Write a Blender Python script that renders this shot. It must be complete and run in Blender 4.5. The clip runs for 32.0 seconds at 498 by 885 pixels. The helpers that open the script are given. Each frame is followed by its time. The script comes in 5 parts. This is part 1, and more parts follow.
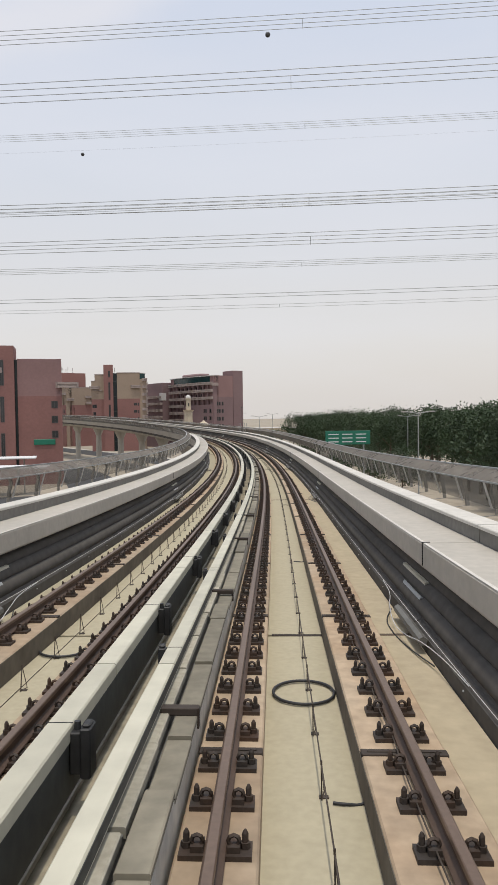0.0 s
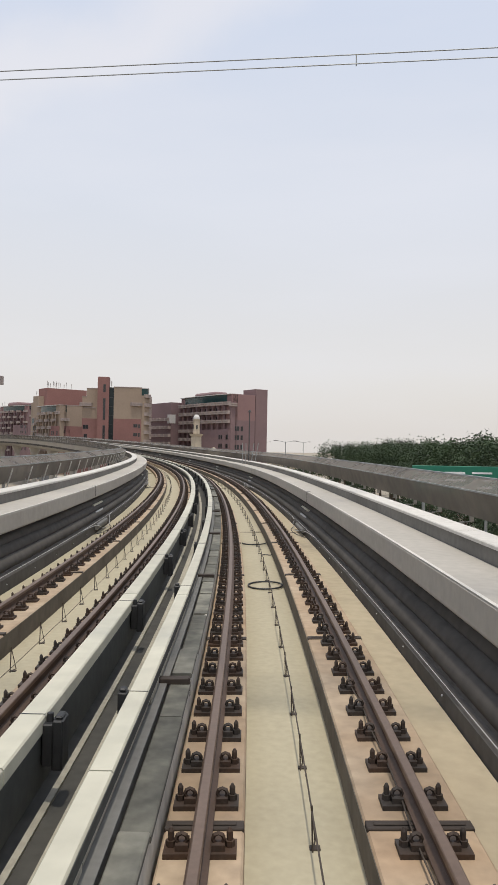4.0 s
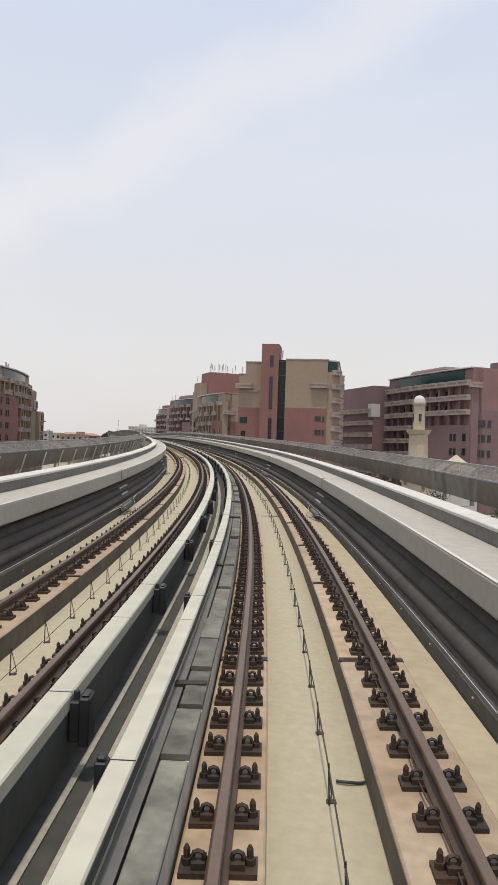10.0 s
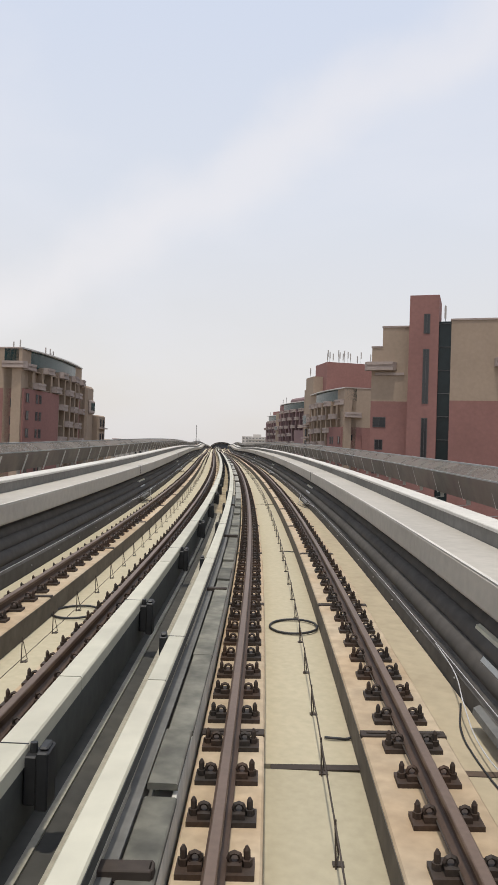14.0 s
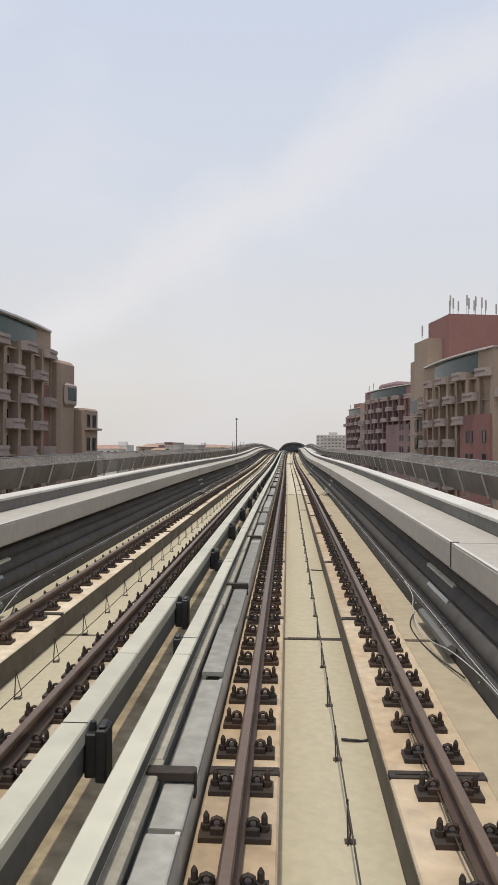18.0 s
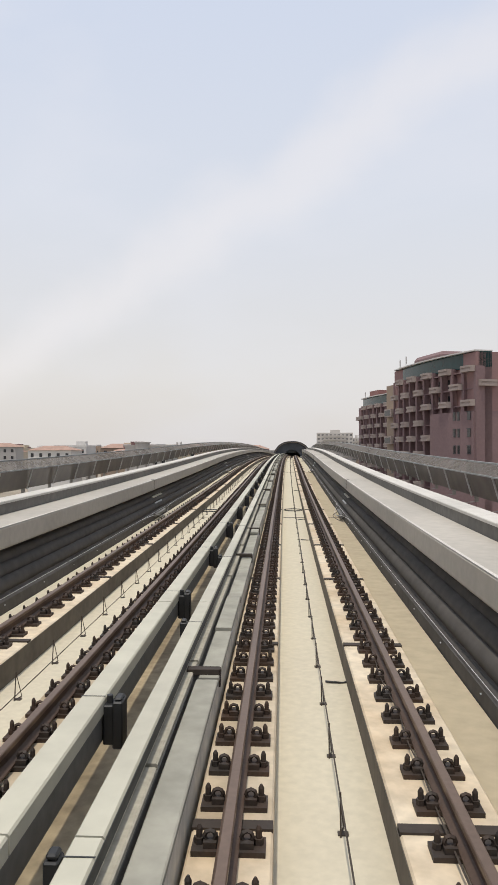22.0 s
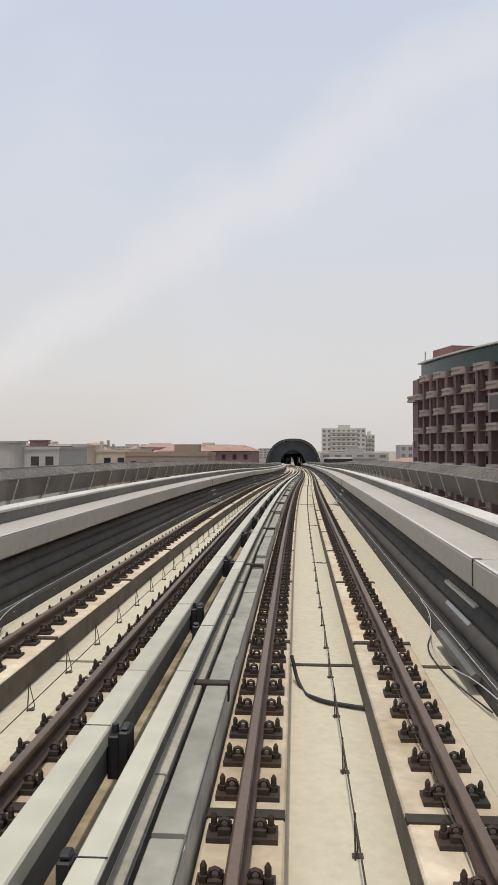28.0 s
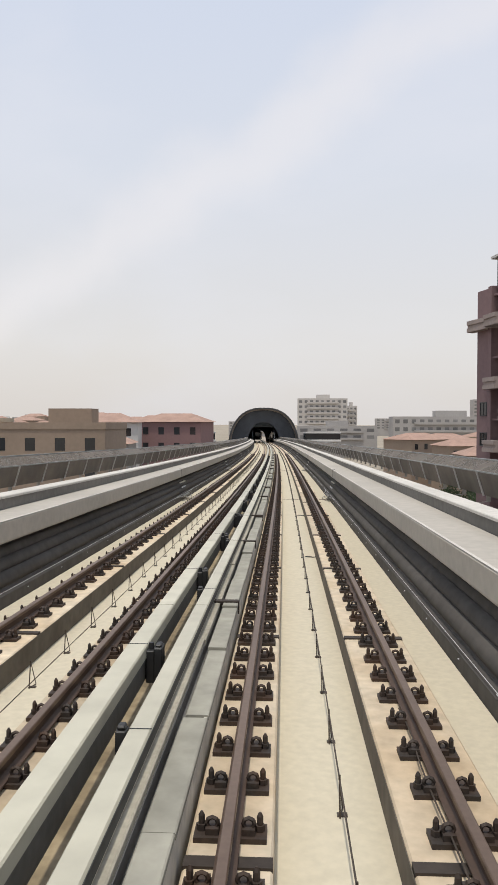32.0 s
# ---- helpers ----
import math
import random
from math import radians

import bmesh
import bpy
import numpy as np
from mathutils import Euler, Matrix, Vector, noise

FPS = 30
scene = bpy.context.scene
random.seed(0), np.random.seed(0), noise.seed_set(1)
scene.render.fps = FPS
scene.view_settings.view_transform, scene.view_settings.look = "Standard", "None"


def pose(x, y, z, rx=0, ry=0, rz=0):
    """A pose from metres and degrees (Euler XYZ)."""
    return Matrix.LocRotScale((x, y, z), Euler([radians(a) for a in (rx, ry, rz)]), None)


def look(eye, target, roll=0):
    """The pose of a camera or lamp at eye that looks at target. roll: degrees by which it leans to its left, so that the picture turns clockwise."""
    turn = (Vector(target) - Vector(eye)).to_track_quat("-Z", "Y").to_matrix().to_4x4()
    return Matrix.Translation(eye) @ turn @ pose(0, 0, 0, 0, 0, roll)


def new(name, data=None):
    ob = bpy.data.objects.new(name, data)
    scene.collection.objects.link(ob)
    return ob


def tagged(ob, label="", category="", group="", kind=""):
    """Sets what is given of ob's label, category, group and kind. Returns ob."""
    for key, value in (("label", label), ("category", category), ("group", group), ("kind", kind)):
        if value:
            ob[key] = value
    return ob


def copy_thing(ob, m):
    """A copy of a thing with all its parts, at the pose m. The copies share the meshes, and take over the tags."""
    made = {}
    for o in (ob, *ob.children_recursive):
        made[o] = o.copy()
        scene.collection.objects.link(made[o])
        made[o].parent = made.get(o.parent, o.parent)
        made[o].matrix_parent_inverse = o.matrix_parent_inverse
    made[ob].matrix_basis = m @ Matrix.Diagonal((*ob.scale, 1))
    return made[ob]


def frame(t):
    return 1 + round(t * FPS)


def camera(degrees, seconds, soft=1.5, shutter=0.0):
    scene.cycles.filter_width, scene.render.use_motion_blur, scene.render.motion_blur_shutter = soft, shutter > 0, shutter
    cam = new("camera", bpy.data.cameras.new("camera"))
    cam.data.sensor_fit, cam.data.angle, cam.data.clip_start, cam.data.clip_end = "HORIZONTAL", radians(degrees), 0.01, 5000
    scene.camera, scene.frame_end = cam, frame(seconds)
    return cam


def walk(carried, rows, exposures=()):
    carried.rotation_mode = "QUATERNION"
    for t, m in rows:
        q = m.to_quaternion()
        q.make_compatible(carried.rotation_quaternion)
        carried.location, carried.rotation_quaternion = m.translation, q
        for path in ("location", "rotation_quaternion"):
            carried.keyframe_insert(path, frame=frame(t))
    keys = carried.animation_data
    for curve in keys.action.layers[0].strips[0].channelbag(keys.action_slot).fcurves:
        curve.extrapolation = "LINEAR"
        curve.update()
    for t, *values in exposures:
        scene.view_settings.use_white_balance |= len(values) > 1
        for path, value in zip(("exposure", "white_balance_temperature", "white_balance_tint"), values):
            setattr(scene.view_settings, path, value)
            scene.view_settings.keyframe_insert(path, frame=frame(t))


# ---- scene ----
cam = camera(37.5, 32.0)
ROWS = [
    (0.0, -0.352, 0.118, 2.386, 87.984, 0.801, 1.799),
    (0.5, -0.345, 7.651, 2.035, 88.526, 0.661, 1.802),
    (1.0, -0.327, 15.216, 1.729, 89.024, 0.506, 1.630),
    (1.5, -0.320, 22.823, 1.467, 89.334, 0.304, 1.580),
    (2.0, -0.345, 30.474, 1.249, 89.652, 0.022, 1.716),
    (2.5, -0.421, 38.168, 1.075, 89.797, -0.263, 1.910),
    (3.0, -0.568, 45.904, 0.947, 90.079, -0.543, 2.451),
    (3.5, -0.810, 53.684, 0.858, 90.305, -0.822, 3.136),
    (4.0, -1.165, 61.502, 0.806, 90.557, -1.103, 3.955),
    (4.5, -1.653, 69.357, 0.791, 90.839, -1.384, 4.908),
    (5.0, -2.288, 77.246, 0.806, 90.883, -1.521, 7.344),
    (5.5, -3.083, 85.156, 0.841, 90.745, -1.651, 10.104),
    (6.0, -4.043, 93.079, 0.895, 90.692, -1.779, 11.098),
    (6.5, -5.170, 101.018, 0.957, 90.741, -1.892, 11.907),
    (7.0, -6.468, 108.960, 1.009, 90.915, -2.003, 12.968),
    (7.5, -7.936, 116.900, 1.051, 90.730, -2.116, 14.120),
    (8.0, -9.573, 124.827, 1.087, 90.534, -2.119, 15.178),
    (8.5, -11.377, 132.745, 1.138, 90.534, -2.070, 16.295),
    (9.0, -13.354, 140.649, 1.202, 90.415, -2.022, 17.302),
    (9.5, -15.501, 148.534, 1.284, 90.357, -1.974, 18.437),
    (10.0, -17.821, 156.397, 1.380, 90.382, -1.927, 19.651),
    (10.5, -20.316, 164.236, 1.492, 90.489, -1.879, 20.892),
    (11.0, -22.989, 172.048, 1.620, 90.685, -1.877, 22.112),
    (11.5, -25.844, 179.833, 1.764, 90.765, -1.910, 23.264),
    (12.0, -28.880, 187.593, 1.929, 90.794, -1.943, 24.381),
    (12.5, -32.099, 195.331, 2.106, 90.755, -1.972, 25.425),
    (13.0, -35.503, 203.042, 2.285, 90.741, -2.001, 26.567),
    (13.5, -39.091, 210.722, 2.463, 90.776, -2.029, 27.748),
    (14.0, -42.847, 218.368, 2.644, 90.877, -1.892, 29.012),
    (14.5, -46.769, 225.983, 2.837, 90.987, -1.651, 30.247),
    (15.0, -50.845, 233.569, 3.047, 90.976, -1.409, 31.358),
    (15.5, -55.065, 241.133, 3.263, 90.950, -1.164, 32.360),
    (16.0, -59.409, 248.680, 3.483, 90.919, -0.919, 33.236),
    (16.5, -63.861, 256.219, 3.700, 90.884, -0.672, 33.981),
    (17.0, -68.405, 263.757, 3.915, 90.929, -0.527, 34.491),
    (17.5, -73.023, 271.307, 4.105, 90.834, -0.400, 34.789),
    (18.0, -77.697, 278.890, 4.280, 90.738, -0.272, 34.809),
    (18.5, -82.415, 286.523, 4.433, 90.718, -0.144, 34.998),
    (19.0, -87.175, 294.218, 4.571, 90.700, -0.015, 35.156),
    (19.5, -91.979, 301.985, 4.690, 90.687, 0.083, 35.058),
    (20.0, -96.828, 309.826, 4.788, 90.707, 0.080, 34.966),
    (20.5, -101.726, 317.736, 4.866, 90.754, 0.077, 34.956),
    (21.0, -106.678, 325.709, 4.929, 90.750, 0.072, 34.934),
    (21.5, -111.685, 333.744, 4.998, 90.731, 0.064, 34.705),
    (22.0, -116.741, 341.849, 5.075, 90.689, 0.055, 34.595),
    (22.5, -121.832, 350.021, 5.178, 90.735, 0.060, 34.560),
    (23.0, -126.945, 358.244, 5.321, 90.723, 0.066, 34.551),
    (23.5, -132.062, 366.496, 5.504, 90.755, 0.070, 34.536),
    (24.0, -137.165, 374.749, 5.717, 90.735, 0.071, 34.544),
    (24.5, -142.243, 382.986, 5.952, 90.665, 0.071, 34.570),
    (25.0, -147.298, 391.207, 6.194, 90.757, 0.075, 34.486),
    (25.5, -152.329, 399.409, 6.386, 90.777, 0.081, 34.426),
    (26.0, -157.334, 407.591, 6.531, 90.739, 0.088, 34.392),
    (26.5, -162.316, 415.753, 6.643, 90.456, 0.107, 34.369),
    (27.0, -167.254, 423.868, 6.728, 90.558, 0.126, 34.398),
    (27.5, -172.131, 431.908, 6.789, 90.650, 0.122, 34.537),
    (28.0, -176.926, 439.849, 6.824, 90.464, 0.101, 34.535),
    (28.5, -181.620, 447.672, 6.831, 90.181, 0.080, 34.211),
    (29.0, -186.205, 455.375, 6.811, 89.733, 0.056, 33.844),
    (29.5, -190.680, 462.958, 6.752, 89.351, 0.033, 33.571),
    (30.0, -195.050, 470.420, 6.658, 88.976, 0.009, 33.254),
    (30.5, -199.312, 477.754, 6.539, 88.659, -0.011, 32.765),
    (31.0, -203.472, 484.965, 6.407, 88.393, -0.027, 32.384),
    (31.5, -207.537, 492.049, 6.262, 88.387, -0.037, 32.376),
    (32.0, -211.512, 499.008, 6.105, 88.406, -0.049, 32.466),
]
walk(cam, [(t, pose(x, y, z, rx, ry, rz)) for t, x, y, z, rx, ry, rz in ROWS], [(0.0, -0.03), (3.0, 0.0), (5.0, 0.03), (16.0, 0.03), (18.0, -0.06), (20.0, 0.0), (22.0, 0.0), (24.0, -0.08), (27.0, -0.14), (29.0, -0.08), (31.0, -0.02), (32.0, 0.0)])

# ---- light ----
world = bpy.data.worlds.new("sky")
scene.world = world
world.use_nodes = True
wt = world.node_tree
wt.nodes.clear()
SUN_EL, SUN_AZ = radians(77), radians(170)      # azimuth clockwise from +y
sky = wt.nodes.new("ShaderNodeTexSky")
sky.sky_type = "NISHITA"
sky.sun_disc = False
sky.sun_elevation, sky.sun_rotation = SUN_EL, SUN_AZ
sky.air_density, sky.dust_density, sky.ozone_density = 1.0, 4.0, 1.0
# thin high cloud and desert haze over the clear sky
geo = wt.nodes.new("ShaderNodeTexCoord")
sep = wt.nodes.new("ShaderNodeSeparateXYZ")
wt.links.new(geo.outputs["Generated"], sep.inputs[0])
ramp = wt.nodes.new("ShaderNodeValToRGB")
ramp.color_ramp.elements[0].position, ramp.color_ramp.elements[0].color = 0.0, (0.665, 0.625, 0.590, 1)
ramp.color_ramp.elements[1].position, ramp.color_ramp.elements[1].color = 0.62, (0.56, 0.62, 0.75, 1)
e = ramp.color_ramp.elements.new(0.10); e.color = (0.685, 0.660, 0.640, 1)
e = ramp.color_ramp.elements.new(0.32); e.color = (0.635, 0.66, 0.715, 1)
wt.links.new(sep.outputs["Z"], ramp.inputs[0])
mp = wt.nodes.new("ShaderNodeMapping")
mp.inputs["Rotation"].default_value = (0, radians(38), radians(20))
mp.inputs["Scale"].default_value = (0.7, 2.2, 3.4)
wt.links.new(geo.outputs["Generated"], mp.inputs[0])
cn = wt.nodes.new("ShaderNodeTexNoise")
cn.inputs["Scale"].default_value, cn.inputs["Detail"].default_value = 1.6, 5
wt.links.new(mp.outputs[0], cn.inputs["Vector"])
cr = wt.nodes.new("ShaderNodeMapRange")
cr.inputs["From Min"].default_value, cr.inputs["From Max"].default_value, cr.inputs["To Max"].default_value = 0.48, 0.75, 0.55
wt.links.new(cn.outputs[0], cr.inputs[0])
cm = wt.nodes.new("ShaderNodeMixRGB")
cm.inputs[2].default_value = (0.72, 0.72, 0.76, 1)
wt.links.new(cr.outputs[0], cm.inputs[0])
wt.links.new(ramp.outputs[0], cm.inputs[1])
# one long faint streak of cirrus
dt = wt.nodes.new("ShaderNodeVectorMath")
dt.operation = "DOT_PRODUCT"
dt.inputs[1].default_value = (0.294, 0.529, -0.796)
wt.links.new(geo.outputs["Generated"], dt.inputs[0])
wob = wt.nodes.new("ShaderNodeMath")
wob.operation = "MULTIPLY_ADD"
wob.inputs[1].default_value, wob.inputs[2].default_value = 0.14, -0.07
cn2 = wt.nodes.new("ShaderNodeTexNoise")
cn2.inputs["Scale"].default_value, cn2.inputs["Detail"].default_value = 5.0, 6
wt.links.new(geo.outputs["Generated"], cn2.inputs["Vector"])
wt.links.new(cn2.outputs[0], wob.inputs[0])
off = wt.nodes.new("ShaderNodeMath")
wt.links.new(dt.outputs["Value"], off.inputs[0])
wt.links.new(wob.outputs[0], off.inputs[1])
ab = wt.nodes.new("ShaderNodeMath")
ab.operation = "ABSOLUTE"
wt.links.new(off.outputs[0], ab.inputs[0])
sm = wt.nodes.new("ShaderNodeMapRange")
sm.interpolation_type = "SMOOTHSTEP"
sm.inputs["From Min"].default_value, sm.inputs["From Max"].default_value = 0.06, 0.0
sm.inputs["To Max"].default_value = 0.5
wt.links.new(ab.outputs[0], sm.inputs[0])
cm2 = wt.nodes.new("ShaderNodeMixRGB")
cm2.inputs[2].default_value = (0.80, 0.765, 0.76, 1)
wt.links.new(sm.outputs[0], cm2.inputs[0])
wt.links.new(cm.outputs[0], cm2.inputs[1])
cm = cm2
bg1, bg2 = wt.nodes.new("ShaderNodeBackground"), wt.nodes.new("ShaderNodeBackground")
wt.links.new(sky.outputs[0], bg1.inputs[0])
bg1.inputs[1].default_value = 0.02
wt.links.new(cm.outputs[0], bg2.inputs[0])
bg2.inputs[1].default_value = 1.04
add = wt.nodes.new("ShaderNodeAddShader")
wt.links.new(bg1.outputs[0], add.inputs[0])
wt.links.new(bg2.outputs[0], add.inputs[1])
wo = wt.nodes.new("ShaderNodeOutputWorld")
wt.links.new(add.outputs[0], wo.inputs[0])
sl = bpy.data.lights.new("sun", "SUN")
sl.energy, sl.angle, sl.color = 2.3, radians(2.0), (1.0, 0.93, 0.82)
sun = new("sun", sl)
sun.matrix_world = look((0, 0, 0), (-math.sin(SUN_AZ) * math.cos(SUN_EL), -math.cos(SUN_AZ) * math.cos(SUN_EL), -math.sin(SUN_EL)))

# ---- materials ----
def mat(name, col, rough=0.8, metal=0.0, vary=0.25, scale=0.6, fine=14.0, bump=0.15, dist=0.01, tint=None, each=0.0, spec=0.4):
    """Procedural surface: large stains, fine grain, bump, and a small change from piece to piece."""
    m = bpy.data.materials.new(name)
    m.use_nodes = True
    nt = m.node_tree
    b = nt.nodes["Principled BSDF"]
    b.inputs["Roughness"].default_value, b.inputs["Metallic"].default_value = rough, metal
    b.inputs["Specular IOR Level"].default_value = spec
    g = nt.nodes.new("ShaderNodeNewGeometry")
    n1, n2 = nt.nodes.new("ShaderNodeTexNoise"), nt.nodes.new("ShaderNodeTexNoise")
    for n, s, d in ((n1, scale, 4), (n2, fine, 6)):
        n.inputs["Scale"].default_value, n.inputs["Detail"].default_value = s, d
        nt.links.new(g.outputs["Position"], n.inputs["Vector"])
    tint = tint or tuple(c * 0.55 for c in col)
    mix = nt.nodes.new("ShaderNodeMixRGB")
    mix.inputs[1].default_value, mix.inputs[2].default_value = (*col, 1), (*tint, 1)
    mr = nt.nodes.new("ShaderNodeMapRange")
    mr.inputs["From Min"].default_value, mr.inputs["From Max"].default_value = 0.38, 0.72
    mr.inputs["To Max"].default_value = min(1, vary * 2)
    nt.links.new(n1.outputs[0], mr.inputs[0])
    nt.links.new(mr.outputs[0], mix.inputs[0])
    gr = nt.nodes.new("ShaderNodeMapRange")
    gr.inputs["From Min"].default_value, gr.inputs["From Max"].default_value = 0.3, 0.7
    gr.inputs["To Min"].default_value, gr.inputs["To Max"].default_value = 1 - vary * 0.5, 1 + vary * 0.35
    nt.links.new(n2.outputs[0], gr.inputs[0])
    mul = nt.nodes.new("ShaderNodeVectorMath")
    mul.operation = "SCALE"
    nt.links.new(mix.outputs[0], mul.inputs[0])
    out = gr.outputs[0]
    if each:
        oi = nt.nodes.new("ShaderNodeObjectInfo")
        er = nt.nodes.new("ShaderNodeMapRange")
        er.inputs["To Min"].default_value, er.inputs["To Max"].default_value = 1 - each, 1 + each * 0.6
        nt.links.new(oi.outputs["Random"], er.inputs[0])
        mm = nt.nodes.new("ShaderNodeMath")
        mm.operation = "MULTIPLY"
        nt.links.new(out, mm.inputs[0])
        nt.links.new(er.outputs[0], mm.inputs[1])
        out = mm.outputs[0]
    nt.links.new(out, mul.inputs["Scale"])
    nt.links.new(mul.outputs[0], b.inputs["Base Color"])
    if bump:
        bn = nt.nodes.new("ShaderNodeBump")
        bn.inputs["Strength"].default_value, bn.inputs["Distance"].default_value = bump, dist
        nt.links.new(n2.outputs[0], bn.inputs["Height"])
        nt.links.new(bn.outputs[0], b.inputs["Normal"])
    return m

# Floors and plinths pale along the line: brighter light there, put into the colour.
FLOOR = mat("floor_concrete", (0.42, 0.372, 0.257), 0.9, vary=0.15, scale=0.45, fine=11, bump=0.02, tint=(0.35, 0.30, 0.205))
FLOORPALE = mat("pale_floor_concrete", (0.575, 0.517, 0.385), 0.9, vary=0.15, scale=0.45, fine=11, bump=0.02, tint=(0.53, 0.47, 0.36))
FLOORMID = mat("mid_floor_concrete", (0.475, 0.42, 0.29), 0.9, vary=0.15, scale=0.45, fine=11, bump=0.02, tint=(0.41, 0.35, 0.24))
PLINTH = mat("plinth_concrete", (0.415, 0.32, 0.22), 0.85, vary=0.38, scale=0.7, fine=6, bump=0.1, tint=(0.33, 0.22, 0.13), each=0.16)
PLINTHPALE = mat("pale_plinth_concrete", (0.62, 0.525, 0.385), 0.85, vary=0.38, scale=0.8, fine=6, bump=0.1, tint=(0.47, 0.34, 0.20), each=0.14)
PLINTHMID = mat("mid_plinth_concrete", (0.50, 0.40, 0.275), 0.85, vary=0.38, scale=0.8, fine=6, bump=0.1, tint=(0.41, 0.28, 0.16), each=0.15)
CONC = mat("walkway_concrete", (0.455, 0.42, 0.362), 0.85, vary=0.16, scale=0.25, fine=6, each=0.05)
PARAPET = mat("shaded_parapet", (0.20, 0.19, 0.17), 0.9, vary=0.3, scale=0.3, fine=6)
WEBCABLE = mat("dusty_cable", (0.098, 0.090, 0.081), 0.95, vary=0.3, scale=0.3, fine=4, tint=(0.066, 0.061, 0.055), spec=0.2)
COPE = mat("parapet_coping", (0.62, 0.59, 0.53), 0.85, vary=0.18, scale=0.4, fine=8)
# Much darker than walkway_concrete: the shade under the walkway is in this colour.
WEB = mat("shaded_web_concrete", (0.09, 0.082, 0.073), 0.9, vary=0.35, scale=0.4, fine=5)
TROUGH = mat("trough_concrete", (0.365, 0.35, 0.285), 0.8, vary=0.3, scale=1.3, fine=5, each=0.25)
TROUGHDARK = mat("stained_trough_concrete", (0.205, 0.197, 0.158), 0.85, vary=0.5, scale=2.4, fine=7, tint=(0.085, 0.083, 0.07), each=0.35)
TROUGHBROWN = mat("brown_trough_concrete", (0.24, 0.215, 0.16), 0.85, vary=0.35, scale=1.6, fine=6, each=0.3)
TROUGHOLIVE = mat("olive_trough_concrete", (0.32, 0.31, 0.27), 0.85, vary=0.4, scale=1.6, fine=6, tint=(0.31, 0.30, 0.26), each=0.25)
DIRT = mat("grimy_concrete", (0.31, 0.27, 0.19), 0.95, vary=0.4, scale=1.2, fine=7, tint=(0.16, 0.14, 0.10))
TANDIRT = mat("tan_channel_dirt", (0.44, 0.36, 0.235), 0.95, vary=0.5, scale=1.1, fine=7, tint=(0.20, 0.155, 0.095))
SHADEGRIME = mat("shaded_grime", (0.055, 0.053, 0.046), 0.8, vary=0.4, scale=0.9, fine=6, tint=(0.085, 0.08, 0.065))
STRIP = mat("narrow_cover_concrete", (0.41, 0.38, 0.30), 0.85, vary=0.3, scale=0.8, each=0.2)
RAIL = mat("rail_steel_brown", (0.098, 0.062, 0.043), 0.6, 0.2, vary=0.25, scale=1.0, fine=30, bump=0.1, dist=0.003)
RAILTOP = mat("rail_head_polished", (0.205, 0.142, 0.105), 0.45, 0.55, vary=0.2, scale=0.5, fine=20, bump=0.03, dist=0.002)
IRON = mat("fastener_iron", (0.050, 0.042, 0.036), 0.65, 0.3, vary=0.4, scale=3, fine=40, bump=0.2, dist=0.004, tint=(0.09, 0.05, 0.03))
COVER = mat("power_rail_cover", (0.53, 0.505, 0.395), 0.45, vary=0.2, scale=0.5, fine=3, bump=0.03, each=0.10, tint=(0.36, 0.33, 0.26))
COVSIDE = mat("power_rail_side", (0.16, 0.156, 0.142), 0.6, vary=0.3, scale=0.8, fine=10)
BLACK = mat("black_insulator", (0.025, 0.025, 0.025), 0.5, vary=0.3, scale=4)
CABLE = mat("black_cable", (0.03, 0.03, 0.032), 0.55, vary=0.3, scale=2)
WHITECABLE = mat("pale_cable", (0.55, 0.55, 0.55), 0.5, vary=0.2, scale=2)
GALV = mat("galvanised_steel", (0.36, 0.37, 0.36), 0.5, 0.45, vary=0.2, scale=1.5, fine=20)
EDGE = mat("shaded_plinth_face", (0.125, 0.106, 0.08), 0.85, vary=0.4, scale=1.2, fine=6, tint=(0.075, 0.06, 0.045))
BOARD = mat("shaded_side_board", (0.075, 0.077, 0.068), 0.7, vary=0.35, scale=0.8, fine=8)
TROUGHWALL = mat("lit_trough_concrete", (0.64, 0.61, 0.53), 0.85, vary=0.3, scale=0.9, fine=7)
STANDWIRE = mat("weathered_wire", (0.075, 0.058, 0.045), 0.7, 0.2, vary=0.3, scale=2)
DARKSTEEL = mat("dark_steel", (0.08, 0.08, 0.08), 0.55, 0.3, vary=0.3, scale=2)
RUSTED = mat("brown_bar", (0.12, 0.085, 0.06), 0.75, 0.1, vary=0.3, scale=2)
DARKBAR = mat("dark_gap_bar", (0.055, 0.042, 0.033), 0.75, 0.1, vary=0.3, scale=2)
SANDG = mat("sandy_ground", (0.36, 0.31, 0.24), 0.95, vary=0.35, scale=0.03, fine=0.6, tint=(0.24, 0.21, 0.16))
TERRA = mat("terracotta_render", (0.255, 0.130, 0.115), 0.9, vary=0.16, scale=0.12, fine=2.0, bump=0.05)
# MAUVE, TAN and BAND are lightened to carry the haze over the blocks.
MAUVE = mat("mauve_render", (0.225, 0.150, 0.150), 0.9, vary=0.16, scale=0.12, fine=2.0, bump=0.05)
PINK = mat("pink_render", (0.27, 0.165, 0.157), 0.9, vary=0.12, scale=0.12, fine=2.0, bump=0.05)
TAN = mat("tan_render", (0.335, 0.258, 0.195), 0.9, vary=0.14, scale=0.12, fine=2.0, bump=0.05)
BAND = mat("pale_balcony_render", (0.37, 0.305, 0.275), 0.9, vary=0.2, scale=0.4, fine=3.0, bump=0.05)
GREYR = mat("grey_render", (0.40, 0.38, 0.36), 0.9, vary=0.12, scale=0.15, fine=2.0, bump=0.05)
